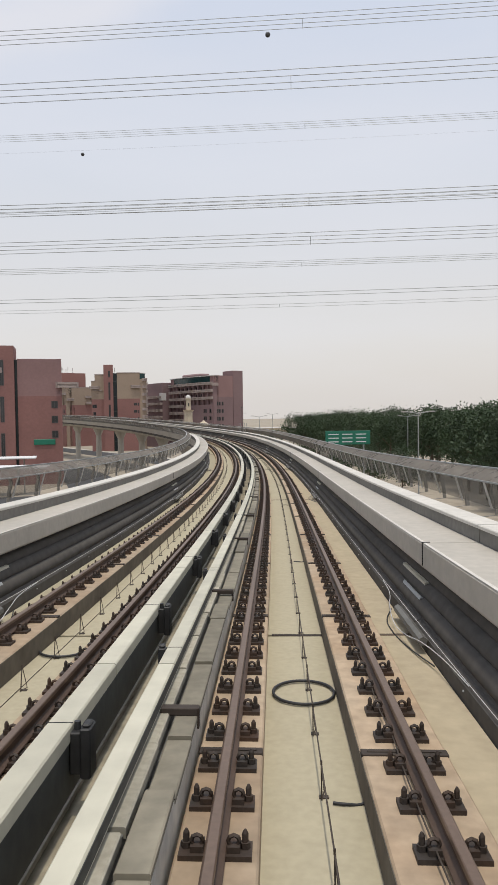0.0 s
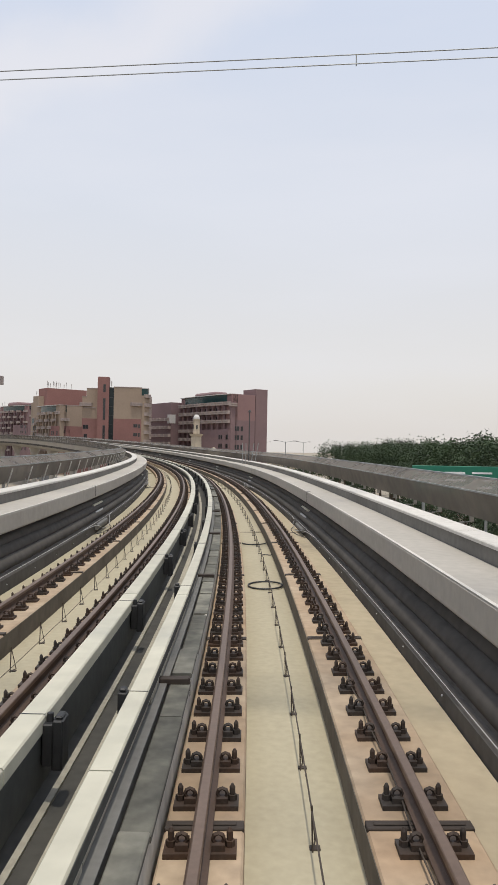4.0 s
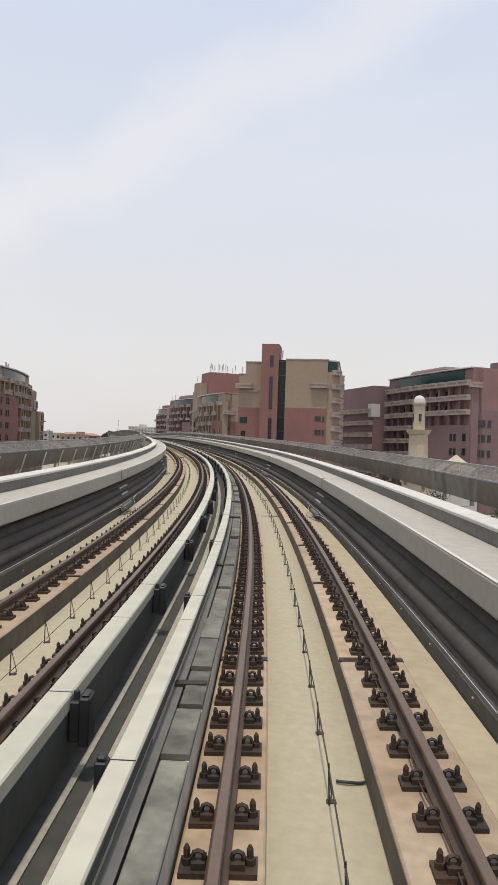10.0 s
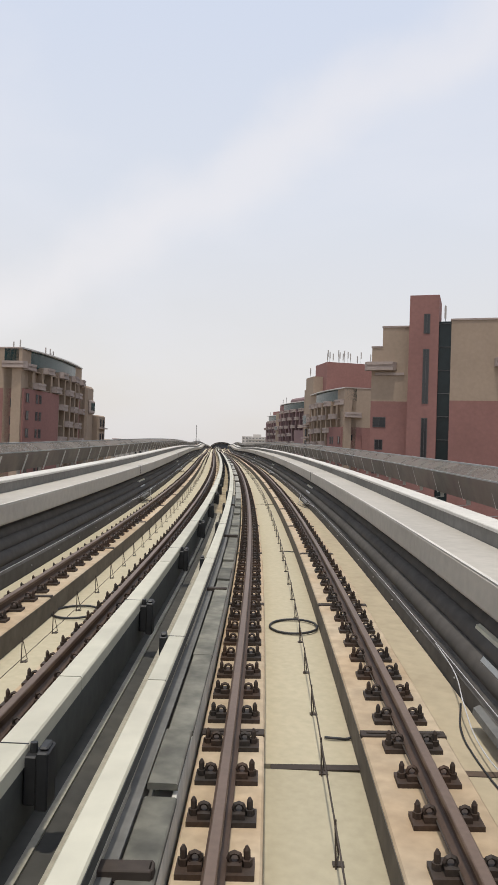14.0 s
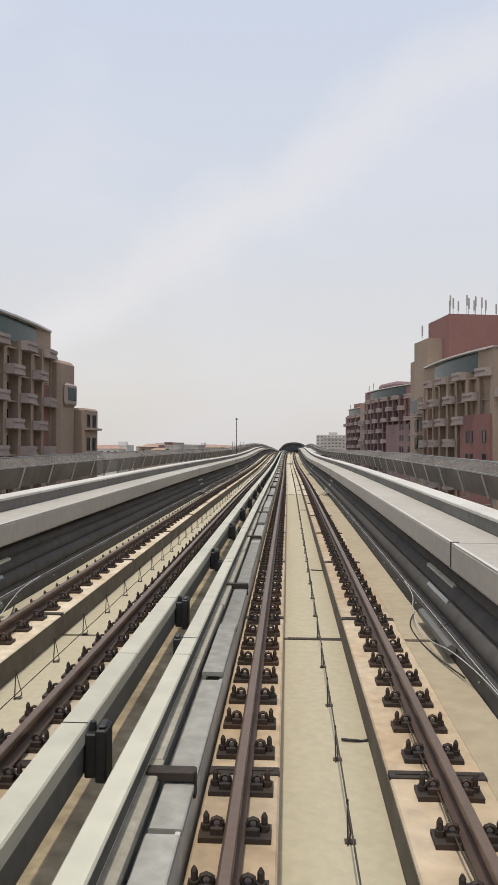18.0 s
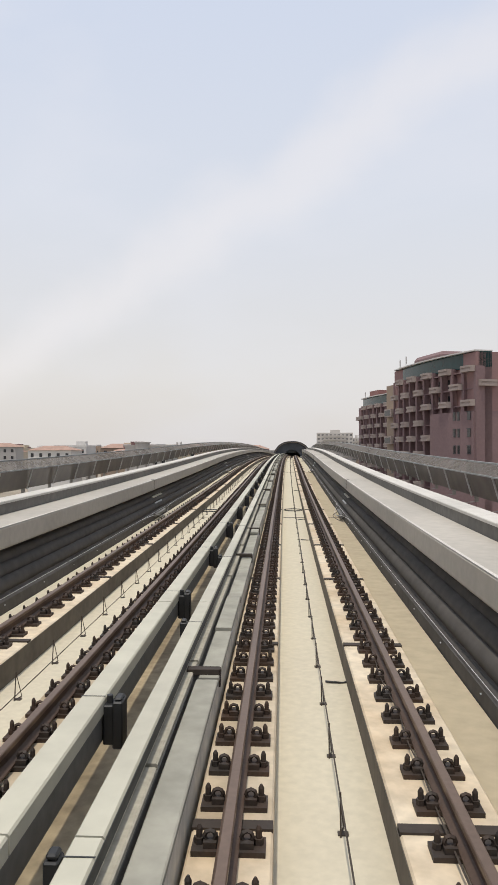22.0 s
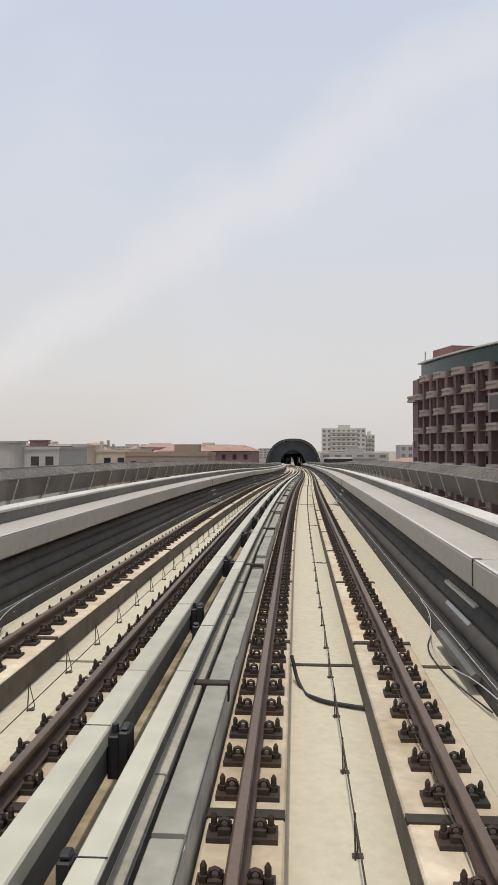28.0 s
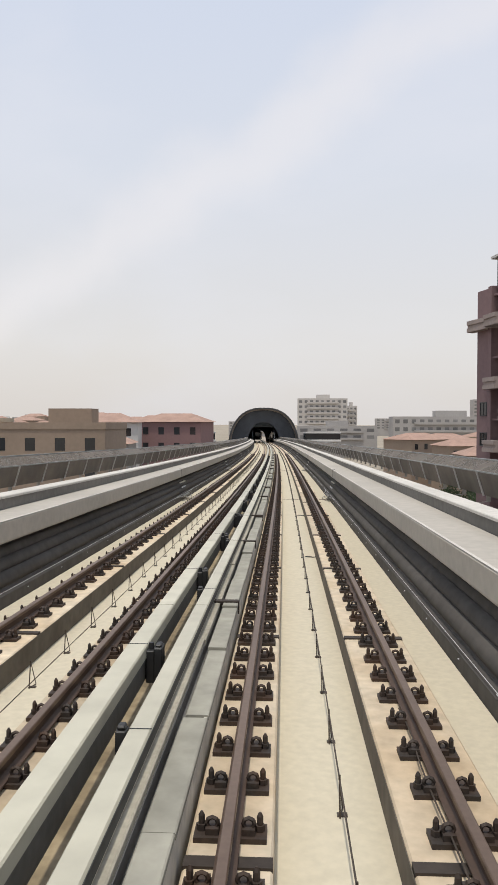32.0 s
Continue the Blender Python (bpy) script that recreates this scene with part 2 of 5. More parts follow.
WHITER = mat("white_render", (0.62, 0.60, 0.57), 0.9, vary=0.1, scale=0.1, fine=2.0, bump=0.05)
SANDR = mat("sand_render", (0.52, 0.44, 0.33), 0.9, vary=0.14, scale=0.2, fine=2.0, bump=0.05)
ROOFTILE = mat("clay_roof", (0.41, 0.27, 0.21), 0.9, vary=0.25, scale=0.5, fine=4.0)
GLASSG = mat("green_glass", (0.012, 0.045, 0.045), 0.2, 0.0, vary=0.3, scale=0.25, fine=1.2, bump=0.0, spec=0.35)
STRIPG = mat("dark_strip_glass", (0.012, 0.020, 0.022), 0.2, 0.0, vary=0.3, scale=0.25, fine=1.2, bump=0.0, spec=0.35)
PANE = mat("dark_window_glass", (0.03, 0.032, 0.035), 0.12, vary=0.2, scale=0.5, bump=0.0, each=0.3, spec=0.6)
SIGNG = mat("green_sign", (0.015, 0.16, 0.10), 0.5, vary=0.1, scale=1)
WHITEP = mat("white_paint", (0.75, 0.75, 0.74), 0.5, vary=0.08, scale=1)
LEAF = mat("leaf_green", (0.045, 0.075, 0.03), 0.7, vary=0.4, scale=0.35, fine=3, tint=(0.03, 0.045, 0.02), each=0.2)
BARK = mat("bark", (0.12, 0.09, 0.06), 0.9, vary=0.3, scale=2)
ASPHALT = mat("asphalt", (0.06, 0.06, 0.06), 0.9, vary=0.2, scale=0.2, fine=6)
VAULT = mat("vault_metal", (0.24, 0.205, 0.175), 0.4, 0.5, vary=0.2, scale=0.2, fine=3)
DARKIN = mat("dark_interior", (0.05, 0.05, 0.055), 0.7, vary=0.3, scale=0.5)
# Far flats: distance haze is mixed into both the wall and the pane colour.
FARWALL = mat("hazy_pale_render", (0.52, 0.49, 0.455), 0.9, vary=0.1, scale=0.1, fine=2.0, bump=0.05)
FARPANE = mat("hazy_window_glass", (0.21, 0.205, 0.20), 0.3, vary=0.2, scale=0.5, bump=0.0, each=0.3)
SMOKEG = mat("smoked_glass", (0.055, 0.065, 0.08), 0.25, vary=0.3, scale=0.3, bump=0, spec=0.5)
BLUEG = mat("blue_glass", (0.10, 0.16, 0.22), 0.15, vary=0.3, scale=0.3, bump=0, spec=0.6)

PALEPOST = mat("pale_post_paint", (0.58, 0.555, 0.51), 0.6, vary=0.2, scale=2)
BRACKET = mat("bracket_steel", (0.33, 0.31, 0.27), 0.6, 0.2, vary=0.2, scale=1.5)

def screen_mat(name, cover, col):
    m = mat(name, col, 0.7, 0.1, vary=0.35, scale=0.35, fine=2.5)
    nt = m.node_tree
    b, o = nt.nodes["Principled BSDF"], nt.nodes["Material Output"]
    t = nt.nodes.new("ShaderNodeBsdfTransparent")
    mx = nt.nodes.new("ShaderNodeMixShader")
    mx.inputs[0].default_value = cover
    nt.links.new(t.outputs[0], mx.inputs[1])
    nt.links.new(b.outputs[0], mx.inputs[2])
    nt.links.new(mx.outputs[0], o.inputs[0])
    return m
SCREEN = screen_mat("perforated_screen", 0.66, (0.27, 0.232, 0.187))
CLEARSCREEN = screen_mat("thin_perforated_screen", 0.3, (0.27, 0.245, 0.205))
SCREENTOP = screen_mat("dusty_top_screen", 0.6, (0.20, 0.175, 0.145))

TOWN = [-1.9191, -0.7769, 0.3720, 1.5073, 2.4508, 2.5865, 2.6218, 2.5415, 2.6113, 2.5546, 2.4031, 1.7544, 0.9618, 0.0958, -0.0807, 0.2116, -0.0704, -0.1379, -0.1237, -0.1078, -0.1762, -0.4074, -0.4030, -0.2405, 0.1204, 0.3711, 0.5349, 0.6299, 0.6723, 0.6762, 0.6533, 0.6132, 0.5630, 0.5081, 0.4516]
BEND = [-1.9191, -0.7769, 0.3720, 1.5073, 2.4508, 2.5865, 2.6218, 2.5415, 2.6113, 2.5546, 2.4031, 1.7544, 0.9618, 0.0958, -0.0807, 0.2116, -0.0704, -0.1379, -0.1237, -0.1078, -0.1762, -0.4074, -0.4030, -0.2405, 0.2000, 0.2000, 0.2000, 0.2000, 0.2000, 0.2000, 0.2000, 0.2000, 0.2000, 0.2000, 0.2000]
GRADE = [-7.2412, -5.3481, -3.3416, -1.3965, 0.1076, 0.8479, 0.4042, 0.9562, 1.525, 2.1577, 2.0714, 2.5158, 2.4612, 1.8244, 1.243, 0.6237, 0.8762, 1.9712, 2.6381, 1.3304, 0.6624, -0.0903, -1.315, -1.8732, -2.4089, -2.0592, -2.0333, -1.7, -1.7, -1.7, -1.7, -1.7, -1.7, -1.6, -1.1824]
CANT = [-1.2539, -0.3504, 1.4045, 2.1631, 1.8618, 2.0337, 0.6103, -0.1153, -0.0735, -0.1313, -0.1487, 0.0487, 0.0000, 0.0000, 0.0000, 0.0000, 0.0000, 0.0000]

# ---- alignment of the line: bend (1/km), grade (%) and cant (degrees) by distance ----
STEP = 2.0
SG = np.arange(-30, 990, STEP)
_k = np.interp(SG, -30 + 25.0 * np.arange(len(BEND)), BEND) * 1e-3
_g = np.interp(SG, -30 + 25.0 * np.arange(len(GRADE)), GRADE) * 1e-2
_c = np.radians(np.interp(SG, -30 + 50.0 * np.arange(len(CANT)), CANT))
def _sum(a):
    r = np.concatenate([[0], np.cumsum((a[1:] + a[:-1]) / 2 * STEP)])
    return r - r[15]
HEAD = _sum(_k)
TOWN_HEAD = _sum(np.interp(SG, -30 + 25.0 * np.arange(len(TOWN)), TOWN) * 1e-3)   # the street grid beyond the straight
TX, TY = _sum(-np.sin(TOWN_HEAD)), _sum(np.cos(TOWN_HEAD))
LX, LY, LZ = _sum(-np.sin(HEAD)), _sum(np.cos(HEAD)), _sum(_g)

def axes(s):
    """Place, heading, grade and cant of the line at s metres (arrays)."""
    f = lambda a: np.interp(s, SG, a)
    return f(LX), f(LY), f(LZ), f(HEAD), f(_g), f(_c)

TRACK2 = -3.36                       # centre of the other track

def bank(lat):
    """Centre of the track that a lateral offset belongs to, or None on the level deck."""
    for c, l0 in ((0.0, -1.03), (TRACK2, -1.115)):
        if l0 <= lat - c <= 1.115:
            return c
    return None

def widen(s, lat):
    """The tracks lie further apart on the curve, and the covers between them shift a little."""
    e = lambda a, b: np.clip((s - a) / (b - a), 0, 1)
    if -1.75 < lat < -1.035:
        return (0.05 if lat < -1.3 else 0.02) * e(20, 80) * (1 - e(230, 290))
    if not -4.65 < lat < -1.75:
        return 0.0
    return (-0.16 if lat > -2.25 else -0.06) * e(-30, 60) * (1 - e(230, 290)) + 0.09 * e(390, 470)

def rise(s):
    """The inner walkway stands a little higher on the curve."""
    return 0.07 * np.clip((s - 20) / 60, 0, 1) * (1 - np.clip((s - 230) / 60, 0, 1))

def at(s, lat=0.0, up=0.0):
    """World points at distance s, offset lat to the right and up from rail level; only the tracks are canted."""
    s = np.asarray(s, float)
    x, y, z, h, g, c = axes(s)
    mid = bank(lat)
    if mid is None:
        mid, c = 0.0, c * 0
    d = lat - mid
    lx = mid + d * np.cos(c) - up * np.sin(c) + widen(s, lat)
    lz = d * np.sin(c) + up * np.cos(c)
    if lat < -4.75 and up > -0.35:
        lz = lz + rise(s)
    return np.stack([x + np.cos(h) * lx + np.sin(h) * g * lz, y + np.sin(h) * lx - np.cos(h) * g * lz, z + lz], -1)

def frame_at(s, lat=0.0, up=0.0):
    """A pose on the line: x to the right, y ahead, z up."""
    p = at(s, lat, up)
    _, _, _, h, g, c = (float(a) for a in axes(s))
    if bank(lat) is None:
        c = 0.0
    return Matrix.Translation(p.tolist()) @ Matrix.Rotation(h, 4, "Z") @ Matrix.Rotation(math.atan(g), 4, "X") @ Matrix.Rotation(-c, 4, "Y")

def mesh_ob(name, verts, faces, material, parent=None, smooth=False):
    me = bpy.data.meshes.new(name)
    me.from_pydata([tuple(v) for v in verts], [], faces)
    me.update()
    for m in (material if isinstance(material, (list, tuple)) else [material]):
        me.materials.append(m)
    if smooth:
        me.polygons.foreach_set("use_smooth", [True] * len(me.polygons))
    ob = new(name, me)
    if parent:
        ob.parent = parent
    return ob

def part(name, bm, material, parent=None, label=""):
    """Links a bmesh as one mesh object under a thing or a part."""
    me = bpy.data.meshes.new(name)
    bmesh.ops.recalc_face_normals(bm, faces=bm.faces)
    bm.to_mesh(me)
    bm.free()
    for m in (material if isinstance(material, (list, tuple)) else [material]):
        me.materials.append(m)
    ob = new(name, me)
    if parent:
        ob.parent = parent
    if label:
        tagged(ob, label)
    return ob

def share(name, me, parent, m):
    """Another object on the same mesh."""
    ob = new(name, me)
    ob.parent = parent
    ob.matrix_basis = m
    return ob

def sweep_data(prof, s0, s1, step=2.0, closed=True):
    n = max(2, int(math.ceil((s1 - s0) / step)) + 1)
    ss = np.linspace(s0, s1, n)
    k = len(prof)
    pts = np.stack([at(ss, l, u) for l, u in prof], 1).reshape(-1, 3)
    faces = []
    for i in range(n - 1):
        for j in range(k if closed else k - 1):
            a, b = i * k + j, i * k + (j + 1) % k
            faces.append((a, b, b + k, a + k))
    if closed:
        faces.append(tuple(range(k))[::-1])
        faces.append(tuple((n - 1) * k + j for j in range(k)))
    return pts.tolist(), faces

def sweep(name, prof, s0, s1, material, parent=None, step=2.0, smooth=False):
    v, f = sweep_data(prof, s0, s1, step)
    return mesh_ob(name, v, f, material, parent, smooth)

def rect(l0, l1, u0, u1):
    return [(l0, u0), (l1, u0), (l1, u1), (l0, u1)]

def box(bm, x0, x1, y0, y1, z0, z1, bevel=0.0):
    v = [bm.verts.new(p) for p in ((x0, y0, z0), (x1, y0, z0), (x1, y1, z0), (x0, y1, z0), (x0, y0, z1), (x1, y0, z1), (x1, y1, z1), (x0, y1, z1))]
    fs = [bm.faces.new([v[i] for i in q]) for q in ((3, 2, 1, 0), (4, 5, 6, 7), (0, 1, 5, 4), (1, 2, 6, 5), (2, 3, 7, 6), (3, 0, 4, 7))]
    if bevel:
        es = list({e for f in fs for e in f.edges})
        bmesh.ops.bevel(bm, geom=es, offset=bevel, segments=1, affect="EDGES")

def boxes(*bs, bevel=0.0):
    bm = bmesh.new()
    for b in bs:
        box(bm, *b, bevel=bevel)
    return bm

def tube(bm, p, q, r, n=6, r2=None):
    p, q = Vector(p), Vector(q)
    m = (q - p).to_track_quat("Z", "Y").to_matrix()
    r2 = r if r2 is None else r2
    a, b = [], []
    for i in range(n):
        w = 2 * math.pi * i / n
        d = m @ Vector((math.cos(w), math.sin(w), 0))
        a.append(bm.verts.new(p + d * r))
        b.append(bm.verts.new(q + d * r2))
    for i in range(n):
        bm.faces.new((a[i], a[(i + 1) % n], b[(i + 1) % n], b[i]))
    bm.faces.new(a[::-1])
    bm.faces.new(b)

def thing(name, m=None, **tags):
    ob = new(name)
    if m is not None:
        ob.matrix_basis = m
    ob.empty_display_size = 0.3
    return tagged(ob, **tags)

S_BEGIN, S_END = -28.0, 852.0
JOINTS = [-28.0, -14.0, 11.4, 36.5, 61.6, 86.7, 111.1, 134.5, 157.9, 184.7, 208.2, 231.7, 256.4, 281.1, 305.8, 335.5, 365.2, 396.7, 429.3, 461.7, 494.0, 525.2, 557.1, 587.6, 617.5, 647.4, 677.3, 707.2, 737.0, 767.0, 797.0, 852.0]
MID = TRACK2 / 2
FLOOR_Z = -0.50
DECK = -1.69                       # centre line of the deck between the walkways

def side(prof, sd):
    """A profile given outward from the middle of the deck, on the right (1) or left (-1)."""
    return [(DECK + sd * l, u) for l, u in (prof if sd > 0 else prof[::-1])]

# ---- viaduct spans ----
for a, b in zip(JOINTS[:-1], JOINTS[1:]):
    a, b = a + 0.02, b - 0.02
    sp = thing("viaduct_span", label="pale concrete viaduct span with walkways and parapets", category="viaduct", group="viaduct spans")
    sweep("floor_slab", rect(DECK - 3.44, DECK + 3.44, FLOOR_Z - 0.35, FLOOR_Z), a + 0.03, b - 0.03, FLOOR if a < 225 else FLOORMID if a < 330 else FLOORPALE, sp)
    sweep("girder", [(DECK - 4.2, FLOOR_Z - 0.4), (DECK - 3.5, -1.4), (DECK - 1.6, -1.9), (DECK + 1.6, -1.9), (DECK + 3.5, -1.4), (DECK + 4.2, FLOOR_Z - 0.4)], a, b, CONC, sp)
    for sd, nm in ((1, "right"), (-1, "left")):
        q = lambda pr: side(pr, sd)
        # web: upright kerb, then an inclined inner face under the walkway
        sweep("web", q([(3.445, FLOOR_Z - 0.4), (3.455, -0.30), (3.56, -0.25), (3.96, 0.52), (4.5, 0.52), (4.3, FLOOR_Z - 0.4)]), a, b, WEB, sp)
        sweep("walkway", q([(3.604, 0.56), (3.622, 0.53), (4.46, 0.53), (4.46, 0.915), (3.632, 0.915), (3.604, 0.89)]), a, b, CONC, sp)
        # thin pale strip drawn as the bright highlight along the lip
        sweep("edge_highlight", q([(3.610, 0.916), (3.660, 0.916), (3.660, 0.921), (3.610, 0.921)]), a, b, COPE, sp)
        # inner face in a dark concrete that carries its shade under the high sun
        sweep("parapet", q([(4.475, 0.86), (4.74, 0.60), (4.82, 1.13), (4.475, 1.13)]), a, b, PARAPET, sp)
        # coping slabs with open joints
        n_ = max(1, round((b - a) / 1.25))
        cv_, cf_ = [], []
        for i_ in range(n_):
            v_, f_ = sweep_data(q([(4.445, 1.135), (4.88, 1.135), (4.88, 1.18), (4.865, 1.194), (4.46, 1.194), (4.445, 1.18)]), a + (b - a) * i_ / n_ + 0.007, a + (b - a) * (i_ + 1) / n_ - 0.007, 1.3)
            cf_ += [tuple(k_ + len(cv_) for k_ in f) for f in f_]
            cv_ += v_
        tagged(mesh_ob("coping", cv_, cf_, COPE, sp), kind="stuff")
        sweep("cornice", q([(4.42, 0.52), (4.5, -0.4), (4.76, 0.48), (4.49, 0.85), (4.465, 0.85)]), a, b, CONC, sp)

# ---- ground ----
GZ = -12.0
tagged(part("ground", boxes((-3000, 2500, -1500, 4500, GZ - 1, GZ)), SANDG), "flat pale sandy ground between roads and plots", "ground", kind="structure")
def ribbon(name, l0, l1, s0, s1, z, material):
    ss = np.arange(s0, s1 + 1, 6.0)
    x, y, _, h, _, _ = axes(ss)
    v = [(a + math.cos(t) * l, b + math.sin(t) * l, zz) for a, b, t in zip(x, y, h) for l, zz in ((l0, z), (l1, z), (l1, z - 0.25), (l0, z - 0.25))]
    f = []
    for i in range(len(ss) - 1):
        for j in range(4):
            f.append((i * 4 + j, i * 4 + (j + 1) % 4, i * 4 + 4 + (j + 1) % 4, i * 4 + 4 + j))
    return mesh_ob(name, v, f, material)
tagged(ribbon("road", 9, 21, -28, 960, GZ + 0.05, ASPHALT), "grey asphalt road beside the viaduct", "road", kind="structure")
tagged(ribbon("road", -26, -14, -28, 960, GZ + 0.05, ASPHALT), "grey asphalt service road beside the viaduct", "road", kind="structure")
tagged(ribbon("pavement", 21, 24, -28, 960, GZ + 0.18, CONC), "pale raised concrete pavement with kerb", "pavement", kind="structure")

# ---- viaduct piers ----
for s in JOINTS[1:-1]:
    pr = thing("viaduct_pier", Matrix.Translation((*at(s, MID)[:2], GZ)) @ Matrix.Rotation(float(axes(s)[3]), 4, "Z"), label="round concrete pier with a flared head", category="pier", group="viaduct piers")
    top = float(at(s, MID)[2]) - 1.95 - GZ
    bm = bmesh.new()
    tube(bm, (0, 0, 0), (0, 0, top - 2.2), 0.9, 16)
    part("shaft", bm, CONC, pr)
    bm = bmesh.new()
    tube(bm, (0, 0, top - 2.2), (0, 0, top), 0.9, 16, 1.9)
    part("head", bm, CONC, pr)

# ---- rails, plinths and fasteners ----
def ring(bm, c, r, t, n=8, k=4, tilt=0.0):
    q = Matrix.Rotation(math.pi / 2 + tilt, 3, "Z")
    rows = []
    for i in range(n):
        a = 2 * math.pi * i / n
        rows.append([bm.verts.new(Vector(c) + q @ Vector((0, (r + t * math.cos(b)) * math.cos(a), (r + t * math.cos(b)) * math.sin(a))) + q @ Vector((t * math.sin(b), 0, 0))) for b in (2 * math.pi * j / k for j in range(k))])
    for i in range(n):
        for j in range(k):
            bm.faces.new((rows[i][j], rows[(i + 1) % n][j], rows[(i + 1) % n][(j + 1) % k], rows[i][(j + 1) % k]))

def fastener_bm():
    bm = bmesh.new()
    box(bm, -0.235, 0.235, -0.095, 0.095, -0.20, -0.165)
    for d in (-1, 1):
        box(bm, min(d * 0.075, d * 0.16), max(d * 0.075, d * 0.16), -0.065, 0.065, -0.165, -0.125)
        ring(bm, (d * 0.118, -0.02, -0.105), 0.036, 0.015, 8, 4)
        tube(bm, (d * 0.19, 0.01, -0.165), (d * 0.19, 0.01, -0.125), 0.034, 6)
        tube(bm, (d * 0.19, 0.01, -0.125), (d * 0.19, 0.01, -0.07), 0.021, 6)
        tube(bm, (d * 0.19, 0.01, -0.07), (d * 0.19, 0.01, -0.045), 0.021, 6, 0.008)
    bmesh.ops.recalc_face_normals(bm, faces=bm.faces)
    return bm

def template(bm):
    me = bpy.data.meshes.new("fastener")
    bm.to_mesh(me)
    v = np.array([x.co[:] for x in bm.verts])
    for i, x in enumerate(bm.verts):
        x.index = i
    f = [tuple(x.index for x in q.verts) for q in bm.faces]
    bm.free()
    return me, v, f

def joined(name, v, f, mats, material, parent):
    """Many alike pieces, too many to pick apart, as one mesh of their own."""
    V, F, o = [], [], 0
    for m in mats:
        a = np.array(m)
        V.append(v @ a[:3, :3].T + a[:3, 3])
        F.extend(tuple(i + o for i in q) for q in f)
        o += len(v)
    ob = mesh_ob(name, np.concatenate(V).tolist(), F, material, parent)
    return tagged(ob, kind="stuff")

FAST, FV, FF = template(fastener_bm())
FAST.materials.append(IRON)
BLOCKS = []
for a, b in zip(JOINTS[:-1], JOINTS[1:]):
    n = max(1, round((b - a) / 4.8))
    BLOCKS += [(a + (b - a) * i / n, a + (b - a) * (i + 1) / n) for i in range(n)]
FAST_S = [a + (b - a) * (j + 0.5) / 8 for a, b in BLOCKS for j in range(8)]
for c in (0, TRACK2):
    for sgn in (-1, 1):
        l = c + sgn * 0.7535
        rl = thing("running_rail", label="brown weathered steel rail on sprung iron fasteners", category="rail", group="running rails")
        sweep("rail_foot", [(l - 0.07, -0.165), (l + 0.07, -0.165), (l + 0.07, -0.15), (l + 0.012, -0.125), (l + 0.010, -0.05), (l - 0.010, -0.05), (l - 0.012, -0.125), (l - 0.07, -0.15)], S_BEGIN, S_END, RAIL, rl)
        sweep("rail_head", [(l - 0.037, -0.045), (l + 0.037, -0.045), (l + 0.037, -0.008), (l + 0.030, 0.0), (l - 0.030, 0.0), (l - 0.037, -0.008)], S_BEGIN, S_END, RAILTOP, rl)
        rest = []
        for i, s in enumerate(FAST_S):
            m = frame_at(s, l)
            if c == 0 and -2 < s < 178:
                share("fastener", FAST, rl, m)
            elif s < 660:
                rest.append(m)
        joined("far_fastener", FV, FF, rest, IRON, rl)
        bar = None
        w0, w1 = ((-0.39, 0.345) if sgn > 0 else (-0.265, 0.278)) if c == 0 else ((-0.278, 0.345) if sgn > 0 else (-0.345, 0.39))
        gb = thing("plinth_bars", label="brown steel bars lying in the gaps between plinth blocks", category="steel bar")
        far_bars = []
        for a, b in BLOCKS[1:]:
            if -5 < a < 640:
                m = frame_at(a, l, -0.20)
                if c != 0 or a > 330:
                    far_bars.append(m)
                elif bar is None:
                    bar = part("gap_bar", boxes((w0, w1, -0.058, 0.058, -0.10, 0.018), (w0 + 0.05, w1 - 0.05, -0.02, 0.02, 0.018, 0.028), bevel=0.006), DARKBAR, gb)
                    bar.matrix_basis = m
                else:
                    share("gap_bar", bar.data, gb, m)
        if far_bars:
            _, bv, bf = template(boxes((w0, w1, -0.058, 0.058, -0.10, 0.018)))
            joined("far_gap_bar", bv, bf, far_bars, DARKBAR, gb)
        inner = c + ((0.362 if sgn > 0 else -0.474) if c == 0 else (0.474 if sgn > 0 else -0.362))
        pl = thing("track_plinth", label="rust-stained concrete plinth in blocks under the rail", category="plinth", group="track plinths")
        pv, pf = [], []
        for a, b in BLOCKS:
            i0, i1 = inner, c + (-1.02 if c == 0 and sgn < 0 else sgn * 1.10)
            lo, hi = min(i0, i1), max(i0, i1)
            prof = [(lo, FLOOR_Z - 0.02), (hi, FLOOR_Z - 0.02), (hi, -0.215), (hi - 0.015, -0.20), (lo + 0.015, -0.20), (lo, -0.215)]
            if a < 300 or (c == 0 and a < 600):
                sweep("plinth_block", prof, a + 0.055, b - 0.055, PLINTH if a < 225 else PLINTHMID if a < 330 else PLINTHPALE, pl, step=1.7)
            else:
                v_, f_ = sweep_data(prof, a + 0.055, b - 0.055, 2.5)
                pf += [tuple(i + len(pv) for i in q_) for q_ in f_]
                pv += v_
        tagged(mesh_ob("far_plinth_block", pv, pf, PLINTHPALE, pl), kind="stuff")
        # thin sheet darkens the plinth's inner face, weathering and shade in one colour
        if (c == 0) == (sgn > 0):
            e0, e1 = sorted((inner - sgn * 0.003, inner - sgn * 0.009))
            tagged(sweep("inner_face_sheet", rect(e0, e1, FLOOR_Z + 0.002, -0.206), S_BEGIN, S_END, EDGE, pl), "dark weathered inner face of the plinth")

# ---- dusty verge between the track and the kerb ----
VERGE = mat("dusty_verge", (0.46, 0.39, 0.268), 0.95, vary=0.2, scale=0.6, fine=5, bump=0.02, tint=(0.36, 0.292, 0.20))
